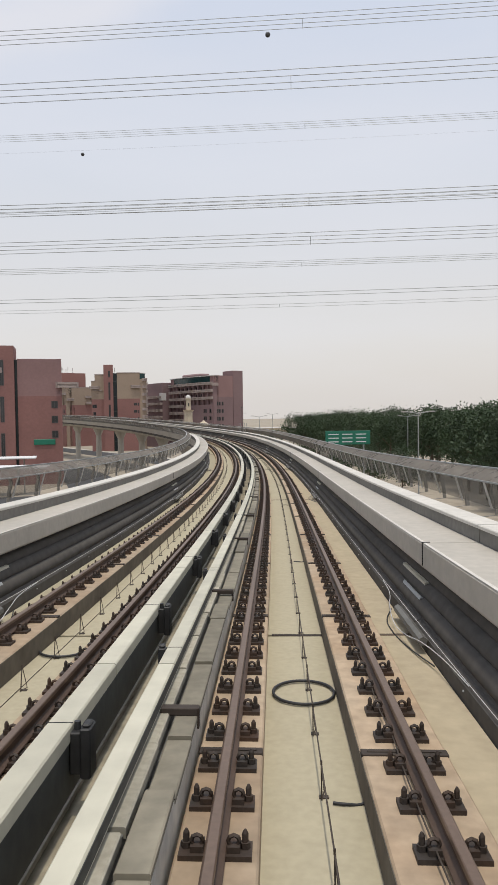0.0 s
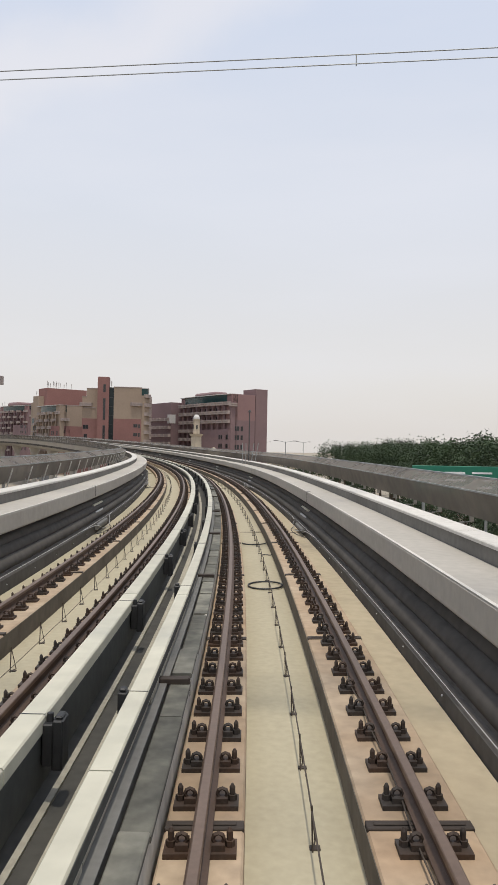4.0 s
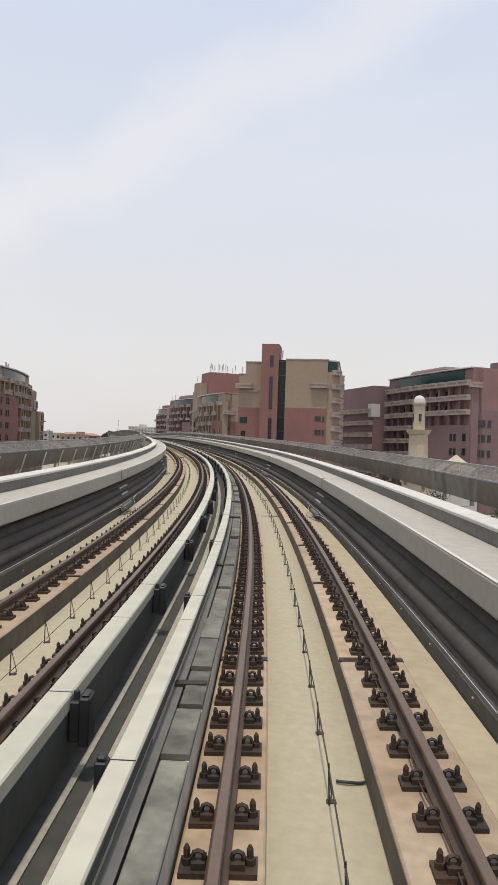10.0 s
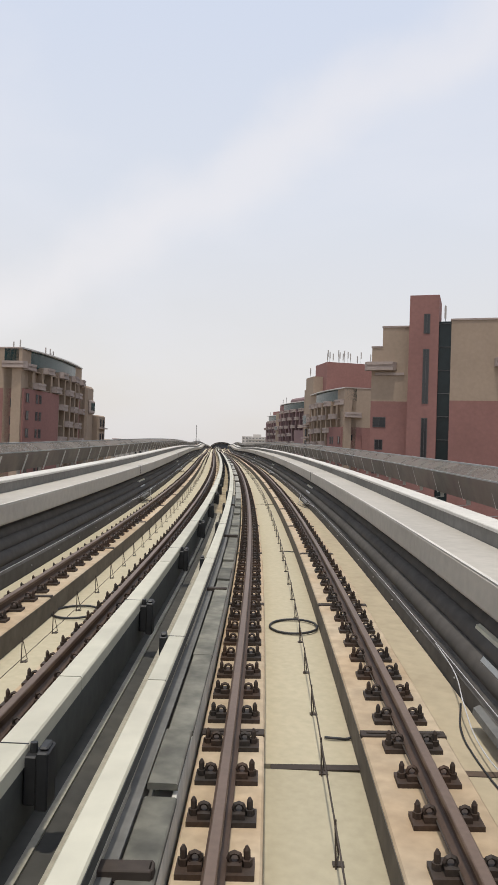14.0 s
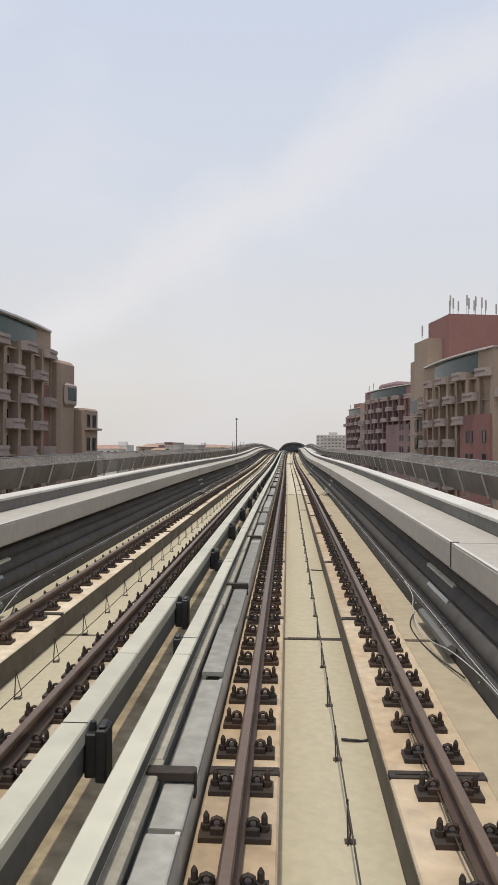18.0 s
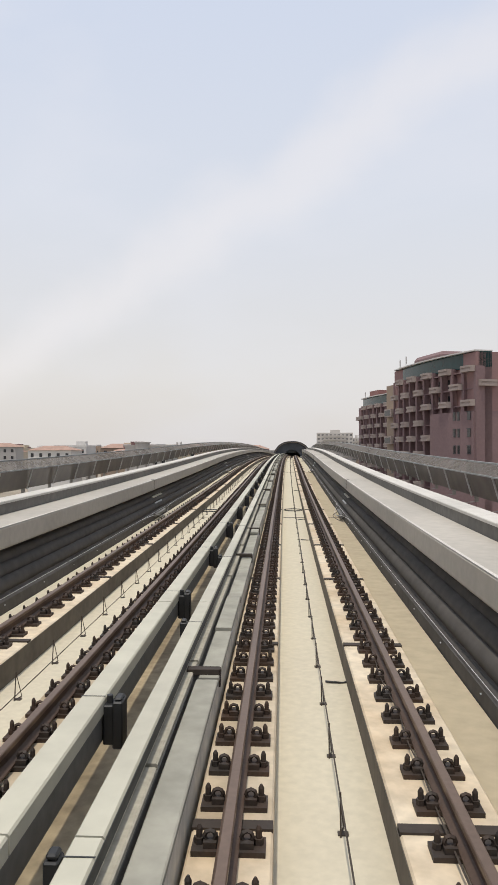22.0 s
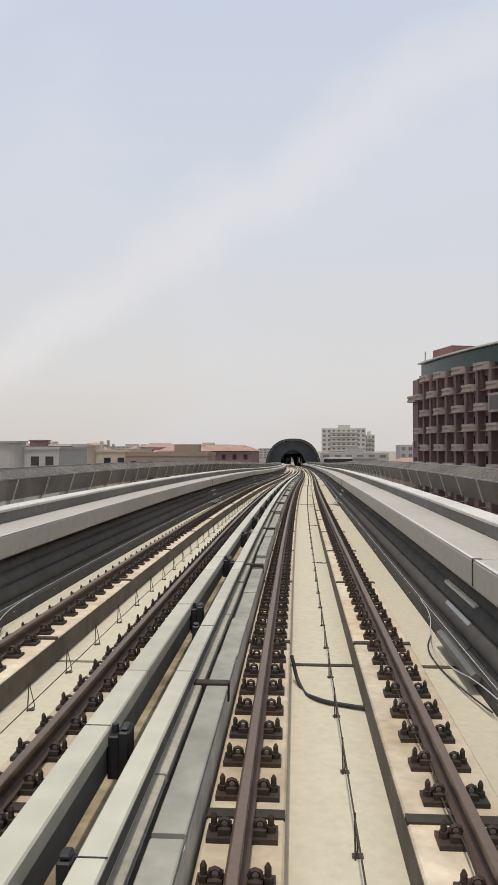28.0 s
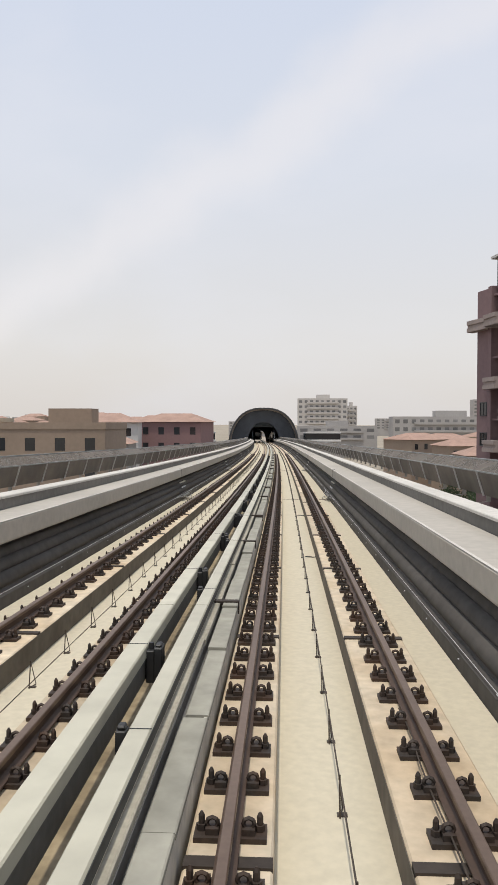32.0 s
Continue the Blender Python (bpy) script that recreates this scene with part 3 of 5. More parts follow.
for a, b in zip(JOINTS[:-1], JOINTS[1:]):
    if a < 425:
        tagged(sweep("verge", rect(1.12, DECK + 3.435, FLOOR_Z + 0.004, FLOOR_Z + 0.010), a + 0.06, b - 0.06, VERGE), "dusty tan concrete verge beside the track", "verge", kind="structure")

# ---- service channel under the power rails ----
# near black on the curve: grime plus the shade between the covers, both coloured in
for a, b, m in ((S_BEGIN, 62, DIRT), (62, 252, SHADEGRIME), (252, S_END, TANDIRT)):
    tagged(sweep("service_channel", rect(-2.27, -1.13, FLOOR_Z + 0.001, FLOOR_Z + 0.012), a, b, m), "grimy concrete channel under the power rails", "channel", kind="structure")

# ---- power rails ----
for l, d in ((-1.463, -1), (-2.013, 1)):
    pw = thing("power_rail", label="power rail under a cream plastic cover board", category="power rail", group="power rails")
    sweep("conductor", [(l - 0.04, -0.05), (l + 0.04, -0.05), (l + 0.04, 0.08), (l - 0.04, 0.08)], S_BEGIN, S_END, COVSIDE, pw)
    h_ = 0.088 if d < 0 else 0.107
    bm0 = bmesh.new()
    if d < 0:
        box(bm0, -h_ - 0.085, -h_ - 0.004, -0.06, 0.06, -0.16, 0.25, 0.01)
        box(bm0, -h_ - 0.075, -h_ - 0.012, -0.045, 0.045, 0.25, 0.285, 0.012)
    else:
        box(bm0, h_ + 0.075, h_ + 0.16, -0.10, 0.10, -0.16, 0.235, 0.012)
        box(bm0, h_ - 0.01, h_ + 0.08, -0.085, 0.085, -0.13, 0.20, 0.01)
        box(bm0, h_ + 0.085, h_ + 0.15, -0.07, 0.07, 0.235, 0.26, 0.012)
        tube(bm0, (h_ + 0.035, 0, 0.20), (h_ + 0.035, 0, 0.265), 0.03, 8, 0.026)
    box(bm0, -h_, h_, -0.006, 0.006, 0.2505, 0.2535)
    bmesh.ops.recalc_face_normals(bm0, faces=bm0.faces)
    s = S_BEGIN
    first = part("insulator", bm0, BLACK, pw)
    first.matrix_basis = frame_at(s, l)
    while s < 720:
        e_ = s + 5.9
        m_ = l
        i_ = h_ - 0.014
        sweep("cover_board", [(m_ - h_, 0.13), (m_ - i_, 0.13), (m_ - i_, 0.225), (m_ + i_, 0.225), (m_ + i_, 0.13), (m_ + h_, 0.13), (m_ + h_ - 0.002, 0.235), (m_ + i_, 0.25), (m_ - i_, 0.25), (m_ - h_ + 0.002, 0.235)], s + 0.01, e_ - 0.01, COVER, pw, step=1.5)
        s = e_
    for s in np.arange(S_BEGIN + 2.0 + d, 640, 5.0 if d < 0 else 4.4):
        share("insulator", first.data, pw, frame_at(s, l))
    sweep("far_cover", rect(l - 0.09, l + 0.09, 0.13, 0.25), e_ + 0.01, S_END, COVER, pw)
    # BOARD sheets darken the cover sides; the shade there is in their colour
    if d < 0:
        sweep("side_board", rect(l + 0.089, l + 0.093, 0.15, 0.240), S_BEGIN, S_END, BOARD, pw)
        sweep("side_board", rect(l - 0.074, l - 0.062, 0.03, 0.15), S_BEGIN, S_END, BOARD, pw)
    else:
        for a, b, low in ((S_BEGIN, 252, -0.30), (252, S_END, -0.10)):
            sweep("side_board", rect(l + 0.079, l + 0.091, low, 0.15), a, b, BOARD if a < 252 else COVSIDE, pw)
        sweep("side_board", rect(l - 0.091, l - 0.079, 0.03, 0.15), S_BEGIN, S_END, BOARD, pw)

# ---- cable trough with loose covers, and the narrow duct beside it ----
rng = random.Random(4)
def LID(s):
    return TROUGHBROWN if s < 62 else TROUGHDARK if s < 252 else TROUGHOLIVE
def covers(name, l0, l1, ztop, lift, material, label, length):
    th = thing(name, label=label, category="cable trough")
    if name == "cable_trough":
        sweep("trough_body", rect(l0 + 0.03, l1 - 0.03, FLOOR_Z, ztop - 0.066), S_BEGIN, S_END, CONC, th)
        # track-side wall is paler than the lids, its lit look put into the colour
        sweep("trough_wall", rect(l1 - 0.027, l1 + 0.004, FLOOR_Z, ztop - 0.016), S_BEGIN, S_END, TROUGHWALL, th)
        sweep("trough_side", rect(l0 - 0.08, l0 + 0.03, FLOOR_Z, ztop - 0.10), S_BEGIN, S_END, COVSIDE, th)
    else:
        sweep("trough_body", rect(l0 + 0.004, l1 - 0.004, FLOOR_Z, ztop - 0.045), S_BEGIN, S_END, COVSIDE, th)
    s, far_v, far_f, k0, k1 = S_BEGIN, [], [], l0, l1
    while s < 700:
        n = length * rng.choice((1, 1, 1.5, 2)) * (1.0 if s < 252 else 1.9)
        up = ztop + rng.choice((0, 0, 0, lift, lift * 0.5))
        gap = 0.012 if rng.random() < 0.7 else 0.11
        l0, l1 = k0 + rng.uniform(-0.012, 0.012), k1 + rng.uniform(-0.012, 0.012)
        if name == "cable_trough":
            l1 = k1 + rng.uniform(0.006, 0.014)
        if name == "cable_duct" and 62 < s < 252:
            l1 = l0 + 0.04
        low = up - (0.045 if name == "cable_trough" else 0.07)
        pr = [(l0, low), (l1, low), (l1, up - 0.008), (l1 - 0.01, up), (l0 + 0.01, up), (l0, up - 0.008)]
        if 0 < s < 345:
            sweep("cover_slab", pr, s + gap / 2, s + n - gap / 2, LID(s) if name == "cable_trough" else material, th, step=3)
        else:
            v, f = sweep_data(pr, s + gap / 2, s + n - gap / 2, 3)
            far_f += [tuple(i + len(far_v) for i in q) for q in f]
            far_v += v
        s += n
    tagged(mesh_ob("far_cover_slab", far_v, far_f, material, th), kind="stuff")
    return th
covers("cable_trough", -1.255, -1.06, 0.035, 0.06, TROUGH, "grey stained concrete cable trough with uneven lids", 1.0)
covers("cable_duct", -1.43, -1.30, 0.09, 0.015, STRIP, "narrow cream concrete duct with loose lids", 1.3)
for o0, o1, a, b in ((-1.735, -1.68, S_BEGIN, 252), (-1.53, -1.43, 62, 252)):
    pd = thing("pale_pipe", label="pale flat duct lying along the service channel", category="duct", group="channel ducts")
    run = sweep("duct_run", rect(o0, o1, FLOOR_Z + 0.013, FLOOR_Z + 0.06), a, b, STRIP, pd)
    for v_ in run.data.vertices:
        s_ = float(SG[np.argmin((LX - v_.co.x) ** 2 + (LY - v_.co.y) ** 2)])
        h_ = float(np.interp(s_, SG, HEAD))
        o_ = -0.37
        v_.co.x, v_.co.y = v_.co.x + math.cos(h_) * o_, v_.co.y + math.sin(h_) * o_
cb = thing("trough_strapping", label="dark steel straps across the cable trough", category="bracket")
me = None
for i, s in enumerate(np.arange(-20, 660, 6.4)):
    if me is None:
        bm = boxes((-0.36, -0.03, -0.055, 0.055, -0.02, 0.045), (-0.05, -0.02, -0.04, 0.04, -0.14, 0.045), bevel=0.006)
        o = part("strap", bm, DARKBAR, cb)
        o.matrix_basis, me = frame_at(s, -1.018, 0.075), o.data
    else:
        share("strap", me, cb, frame_at(s + rng.uniform(-1, 1), -1.018, 0.075))

# ---- leaky cable on wire stands between the rails ----
for c, off in ((0, 0.015), (TRACK2, -0.06)):
    ca = thing("track_cable", label="thin black signal cable on bent wire stands", category="cable", group="track cables")
    if c == 0:
        sweep("cable", [(off + 0.007 * math.cos(a_), FLOOR_Z + 0.27 + 0.007 * math.sin(a_)) for a_ in np.linspace(0, 2 * math.pi, 6)[:-1]], S_BEGIN, 700, STANDWIRE, ca)
    else:
        sweep("floor_cable", [(c + off - 0.052, FLOOR_Z + 0.002), (c + off - 0.041, FLOOR_Z + 0.002), (c + off - 0.047, FLOOR_Z + 0.011)], S_BEGIN, 700, STANDWIRE, ca)
    bm = bmesh.new()
    tube(bm, (0, -0.05, 0), (0.0, 0, 0.30), 0.007, 5)
    tube(bm, (0.03, 0.10, 0.005), (0.0, 0, 0.30), 0.006, 4)
    tube(bm, (0, -0.05, 0.008), (0.03, 0.10, 0.008), 0.006, 4)
    tube(bm, (0, 0, 0.27), (0.0, 0, 0.31), 0.009, 5)
    box(bm, -0.02, 0.06, -0.03, 0.03, 0.0, 0.010)
    bmesh.ops.recalc_face_normals(bm, faces=bm.faces)
    ST, sv, sf = template(bm)
    ST.materials.append(STANDWIRE)
    rest = []
    for i, s in enumerate(np.arange(-6, 690, 1.35)):
        m = frame_at(s, c + off, FLOOR_Z)
        if c == 0 and s < 300:
            share("wire_stand", ST, ca, m)
        else:
            rest.append(m)
    joined("far_wire_stand", sv, sf, rest, STANDWIRE, ca)

def path_tube(name, pts, r, material, parent=None, n=6):
    """A bent cable through a few points, smoothed."""
    cu = bpy.data.curves.new(name, "CURVE")
    cu.dimensions, cu.bevel_depth, cu.bevel_resolution, cu.resolution_u = "3D", r, 1, 5
    sp = cu.splines.new("BEZIER")
    sp.bezier_points.add(len(pts) - 1)
    for b, p in zip(sp.bezier_points, pts):
        b.co, b.handle_left_type, b.handle_right_type = p, "AUTO", "AUTO"
    me = bpy.data.meshes.new_from_object(bpy.data.objects.new("t", cu))
    me.materials.append(material)
    ob = new(name, me)
    ob.parent = parent
    return ob

rc_ = thing("rail_cable", label="thin dark cable lying in waves along the rail foot", category="cable")
rw = random.Random(12)
for a_ in range(0, 560, 40):
    pts = [tuple(at(a_ + 0.6 * i, 0.7535 - 0.092 + rw.uniform(-0.022, 0.014) * (0 < i < 66), -0.148 + rw.uniform(0, 0.02) * (0 < i < 66))) for i in range(67)]
    path_tube("cable_length", pts, 0.007, STANDWIRE, rc_)

# coiled loops of cable and leads that cross between the plinths
for s, c, half in ((8.7, 0, 0), (77.0, 0, 0), (83.8, 0, 1), (236.4, 0, 0), (399.4, 0, 0), (236.8, TRACK2, 0), (399.0, TRACK2, 0), (10.6, TRACK2, 1)):
    r = 0.36
    a0, a1 = (0, 2 * math.pi) if not half else (math.pi, 2 * math.pi)
    pts = [tuple(at(s + r * 1.15 * math.sin(a), c - 0.03 + r * math.cos(a), FLOOR_Z + 0.03)) for a in np.linspace(a0, a1, 13)]
    tagged(path_tube("cable_loop", pts, 0.018, CABLE), "black cable laid in a loose loop on the slab", "cable", group="cable loops")
for s in (6.0, 18.4, 33.8, 45.9, 59.0, 81.4, 100.6, 118.0, 129.6, 147.0, 164.4, 190.5, 202.1, 224.3, 232.3, 243.7, 274.6, 289.1, 302.2, 311.4, 325.9, 339.4, 344.7, 358.8, 378.1, 390.7, 396.0, 410.0, 440.0, 454.5, 474.8, 481.6, 502.8, 512.5, 523.6, 534.8, 547.3, 555.1, 570.5, 580.2):
    pts = [tuple(at(s + 0.02, 0.10, FLOOR_Z + 0.02)), tuple(at(s, 0.2, FLOOR_Z + 0.02)), tuple(at(s + 0.03, 0.36, FLOOR_Z + 0.02)), tuple(at(s + 0.05, 0.42, FLOOR_Z + 0.12))]
    tagged(path_tube("cable_lead", pts, 0.013, CABLE), "short black lead from the cable to the plinth", "cable", group="cable leads")
pts = [tuple(at(s, l, u)) for s, l, u in ((493.30, -0.45, -0.18), (493.15, -0.36, FLOOR_Z + 0.03), (492.60, -0.15, FLOOR_Z + 0.03), (492.40, 0.2, FLOOR_Z + 0.03), (492.30, 0.42, FLOOR_Z + 0.04))]
tagged(path_tube("cable_lead", pts, 0.026, CABLE), "thick black cable crossing the slab", "cable")
for s in JOINTS[2:-4]:
    jn = sweep("joint_strip", rect(-0.42, 0.42, FLOOR_Z + 0.001, FLOOR_Z + 0.012), s - 0.05, s + 0.05, DARKBAR)
    tagged(jn, "dark rubber joint strip across the slab", "joint", group="joint strips")

# ---- cable runs on the webs, with pale cover plates at the span joints ----
for sd in (1, -1):
    def q(pr):
        return side(pr, sd)
    wc = thing("cable_run", label="black power cables clipped along the web in rows", category="cables", group="cable runs")
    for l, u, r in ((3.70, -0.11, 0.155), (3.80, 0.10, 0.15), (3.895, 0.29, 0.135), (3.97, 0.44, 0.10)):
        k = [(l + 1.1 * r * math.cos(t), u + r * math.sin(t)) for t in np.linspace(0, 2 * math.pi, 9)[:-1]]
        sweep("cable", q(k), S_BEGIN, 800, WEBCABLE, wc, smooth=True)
    k = [(3.475 + 0.005 * math.cos(t), -0.245 + 0.005 * math.sin(t)) for t in np.linspace(0, 2 * math.pi, 5)[:-1]]
    tagged(sweep("thin_cable", q(k), S_BEGIN, 800, WHITECABLE, wc), "thin pale grey cable")
    _, cv, cf = template(boxes((-0.008, 0.008, -0.012, 0.012, -0.008, 0.008)))
    joined("clip", cv, cf, [frame_at(s, side([(3.442, 0)], sd)[0][0], -0.36) for s in np.arange(-8, 600, 2.05)], WHITECABLE, wc)
    for s in JOINTS[2:-5]:
        cp = thing("joint_cable_guard", label="pale metal cable guards bridging the span joint", category="cable guard", group="joint cable guards")
        sweep("upper_guard", q([(3.68, 0.17), (3.735, 0.155), (3.78, 0.22), (3.75, 0.26), (3.70, 0.25)]), s + 0.3, s + 2.3, COVER, cp, step=0.6)
        sweep("middle_guard", q([(3.575, -0.01), (3.60, -0.025), (3.64, 0.03), (3.615, 0.05)]), s + 0.2, s + 1.7, GALV, cp, step=0.6)
        sweep("lower_guard", q([(3.31, -0.34), (3.35, -0.37), (3.42, -0.35), (3.44, -0.28), (3.38, -0.24), (3.32, -0.27)]), s - 1.1, s + 1.0, COVSIDE, cp, step=0.5)
        gp = [(s + 3.2, 3.455, 0.26), (s + 2.0, 3.40, 0.24), (s + 1.1, 3.26, 0.20), (s + 0.5, 3.22, 0.10), (s - 0.5, 3.24, 0.14), (s - 1.2, 3.32, 0.22), (s - 2.2, 3.42, 0.25), (s - 3.2, 3.455, 0.26)]
        path_tube("guard_cable", [tuple(at(a, side([(l, 0)], sd)[0][0], FLOOR_Z + u)) for a, l, u in gp], 0.007, WHITECABLE, cp)
        gp = [(s + 1.6, 3.36, 0.05), (s + 0.9, 3.18, 0.03), (s + 0.3, 3.15, 0.02), (s - 0.8, 3.23, 0.03), (s - 1.8, 3.38, 0.06)]
        path_tube("guard_cable", [tuple(at(a, side([(l, 0)], sd)[0][0], FLOOR_Z + u)) for a, l, u in gp], 0.010, CABLE, cp)
        sweep("joint_plate", q([(2.84, FLOOR_Z + 0.001), (3.38, FLOOR_Z + 0.001), (3.38, FLOOR_Z + 0.014), (2.84, FLOOR_Z + 0.014)]), s - 0.05, s + 0.05, RUSTED, cp)
        # rubber seal over the lip of the walkway
        sweep("joint_seal", q([(3.594, 0.57), (3.603, 0.57), (3.603, 0.924), (3.72, 0.924), (3.72, 0.932), (3.594, 0.932)]), s - 0.02, s + 0.02, BLACK, cp, step=0.1)

# ---- fences on the parapets ----
POST = None
for a, b in zip(JOINTS[:-1], JOINTS[1:]):
    for sd in (1, -1):
        fe = thing("parapet_fence", label="grey metal fence with slanted posts and perforated screens", category="fence", group="parapet fences")
        def q(pr):
            return side(pr, sd)
        sweep("mid_rail", q(rect(5.505, 5.535, 1.655, 1.685)), a, b, GALV, fe)
        sweep("top_rail", q(rect(5.92, 6.0, 1.875, 1.92)), a, b, GALV, fe)
        sweep("screen_panel", q([(5.69, 1.14), (5.698, 1.14), (5.538, 1.66), (5.53, 1.66)]), a + 0.01, b - 0.01, SCREEN if a > 60 else CLEARSCREEN, fe)
        sweep("upper_screen", q([(5.54, 1.675), (5.92, 1.88), (5.92, 1.888), (5.54, 1.683)]), a + 0.01, b - 0.01, SCREENTOP, fe)
        n = max(1, round((b - a) / 2.2))
        far_posts = []
        for i in range(n):
            s = a + (b - a) * (i + 0.5) / n
            m = frame_at(s, DECK) @ (Matrix.Identity(4) if sd > 0 else Matrix.Rotation(math.pi, 4, "Z"))
            if s > 330:
                far_posts.append(m)
            elif POST is None:
                bm = bmesh.new()
                tube(bm, (5.67, 0, 1.12), (5.51, 0, 1.66), 0.022, 6)
                POST = part("post", bm, PALEPOST, fe)
                bm = bmesh.new()
                pr = [(4.80, 0.90), (5.74, 1.0), (5.72, 1.28), (5.66, 1.50), (5.70, 1.66), (5.78, 1.78), (5.94, 1.87)]
                rings = [[bm.verts.new((px + dx, dy, pz)) for dx, dy in ((0, -0.035), (0.08, -0.035), (0.08, 0.035), (0, 0.035))] for px, pz in pr]
                for r0, r1 in zip(rings[:-1], rings[1:]):
                    for j in range(4):
                        bm.faces.new((r0[j], r0[(j + 1) % 4], r1[(j + 1) % 4], r1[j]))
                bm.faces.new(rings[0][::-1])
                bm.faces.new(rings[-1])
                BRKT = part("bracket", bm, BRACKET, fe)
                POST.matrix_basis = BRKT.matrix_basis = m
            else:
                share("post", POST.data, fe, m)
                share("bracket", BRKT.data, fe, m)
        if far_posts:
            for ob_, nm_, mt_ in ((POST, "far_post", PALEPOST), (BRKT, "far_bracket", BRACKET)):
                pv = np.array([v_.co[:] for v_ in ob_.data.vertices])
                pf = [tuple(p_.vertices) for p_ in ob_.data.polygons]
                joined(nm_, pv, pf, far_posts, mt_, fe)

# ---- apartment buildings ----
def balcony_bm(w, out=1.0):
    """A grooved balcony front with splayed ends; x along the facade, y outward."""
    bm = bmesh.new()
    for z0, z1, o in ((0, 0.42, out), (0.42, 0.78, out - 0.16), (0.78, 1.22, out)):
        c = 0.45 * o
        pl = ((-w / 2, -0.1), (w / 2, -0.1), (w / 2, 0.15), (w / 2 - c, o), (-w / 2 + c, o), (-w / 2, 0.15))
        a = [bm.verts.new((x, y, z0)) for x, y in pl]
        b = [bm.verts.new((x, y, z1)) for x, y in pl]
        for i in range(6):
            bm.faces.new((a[i], a[(i + 1) % 6], b[(i + 1) % 6], b[i]))
        bm.faces.new(a[::-1])
        bm.faces.new(b)
    return bm

def window_bm(w, h):
    bm = bmesh.new()
    for x0, x1, z0, z1 in ((-w / 2 - 0.08, w / 2 + 0.08, h, h + 0.10), (-w / 2 - 0.08, w / 2 + 0.08, -0.10, 0), (-w / 2 - 0.08, -w / 2, 0, h), (w / 2, w / 2 + 0.08, 0, h), (-0.03, 0.03, 0, h)):
        box(bm, x0, x1, -0.05, 0.06, z0, z1)
    return bm

def pane_bm(w, h):
    return boxes((-w / 2, w / 2, -0.03, 0.012, 0, h))

STORE = {}
def stock(key, maker, material):
    if key not in STORE:
        bm = maker()
        bmesh.ops.recalc_face_normals(bm, faces=bm.faces)
        me = bpy.data.meshes.new(key[0])
        bm.to_mesh(me)
        bm.free()
        me.materials.append(material)
        STORE[key] = me
    return STORE[key]

class Block:
    """A building in its own frame: u ahead along the facade from the near gable, v away from the line, z up from rail zero."""
    def __init__(self, name, x, y, heading, side, dz, **tags):
        self.side = side
        self.ob = thing(name, Matrix.Translation((x, y, dz)) @ Matrix.Rotation(heading, 4, "Z"), **tags)
    def box(self, name, v0, v1, u0, u1, z0, z1, material, label="", bevel=0.0):
        a, b = sorted((self.side * v0, self.side * v1))
        return part(name, boxes((a, b, u0, u1, z0, z1), bevel=bevel), material, self.ob, label)
    def place(self, v, u, z, facing):
        """Pose on the building; facing 'gable' looks back along -u, 'line' looks to the line, 'far' ahead."""
        turn = {"gable": math.pi, "far": 0.0, "line": math.pi / 2 * self.side, "back": -math.pi / 2 * self.side}.get(facing, facing)
        return Matrix.Translation((self.side * v, u, z)) @ Matrix.Rotation(turn, 4, "Z")
    def window(self, v, u, z, w, h, facing, parent=None):
        fr = share("window", stock(("window_frame", w, h), lambda: window_bm(w, h), DARKSTEEL), self.ob, self.place(v, u, z, facing))
        share("pane", stock(("pane", w, h), lambda: pane_bm(w, h), PANE), fr, Matrix.Identity(4))
    def stub(self, v, u, z, w, facing):
        share("balcony", stock(("balcony", w), lambda: balcony_bm(w), BAND), self.ob, self.place(v, u, z, facing))

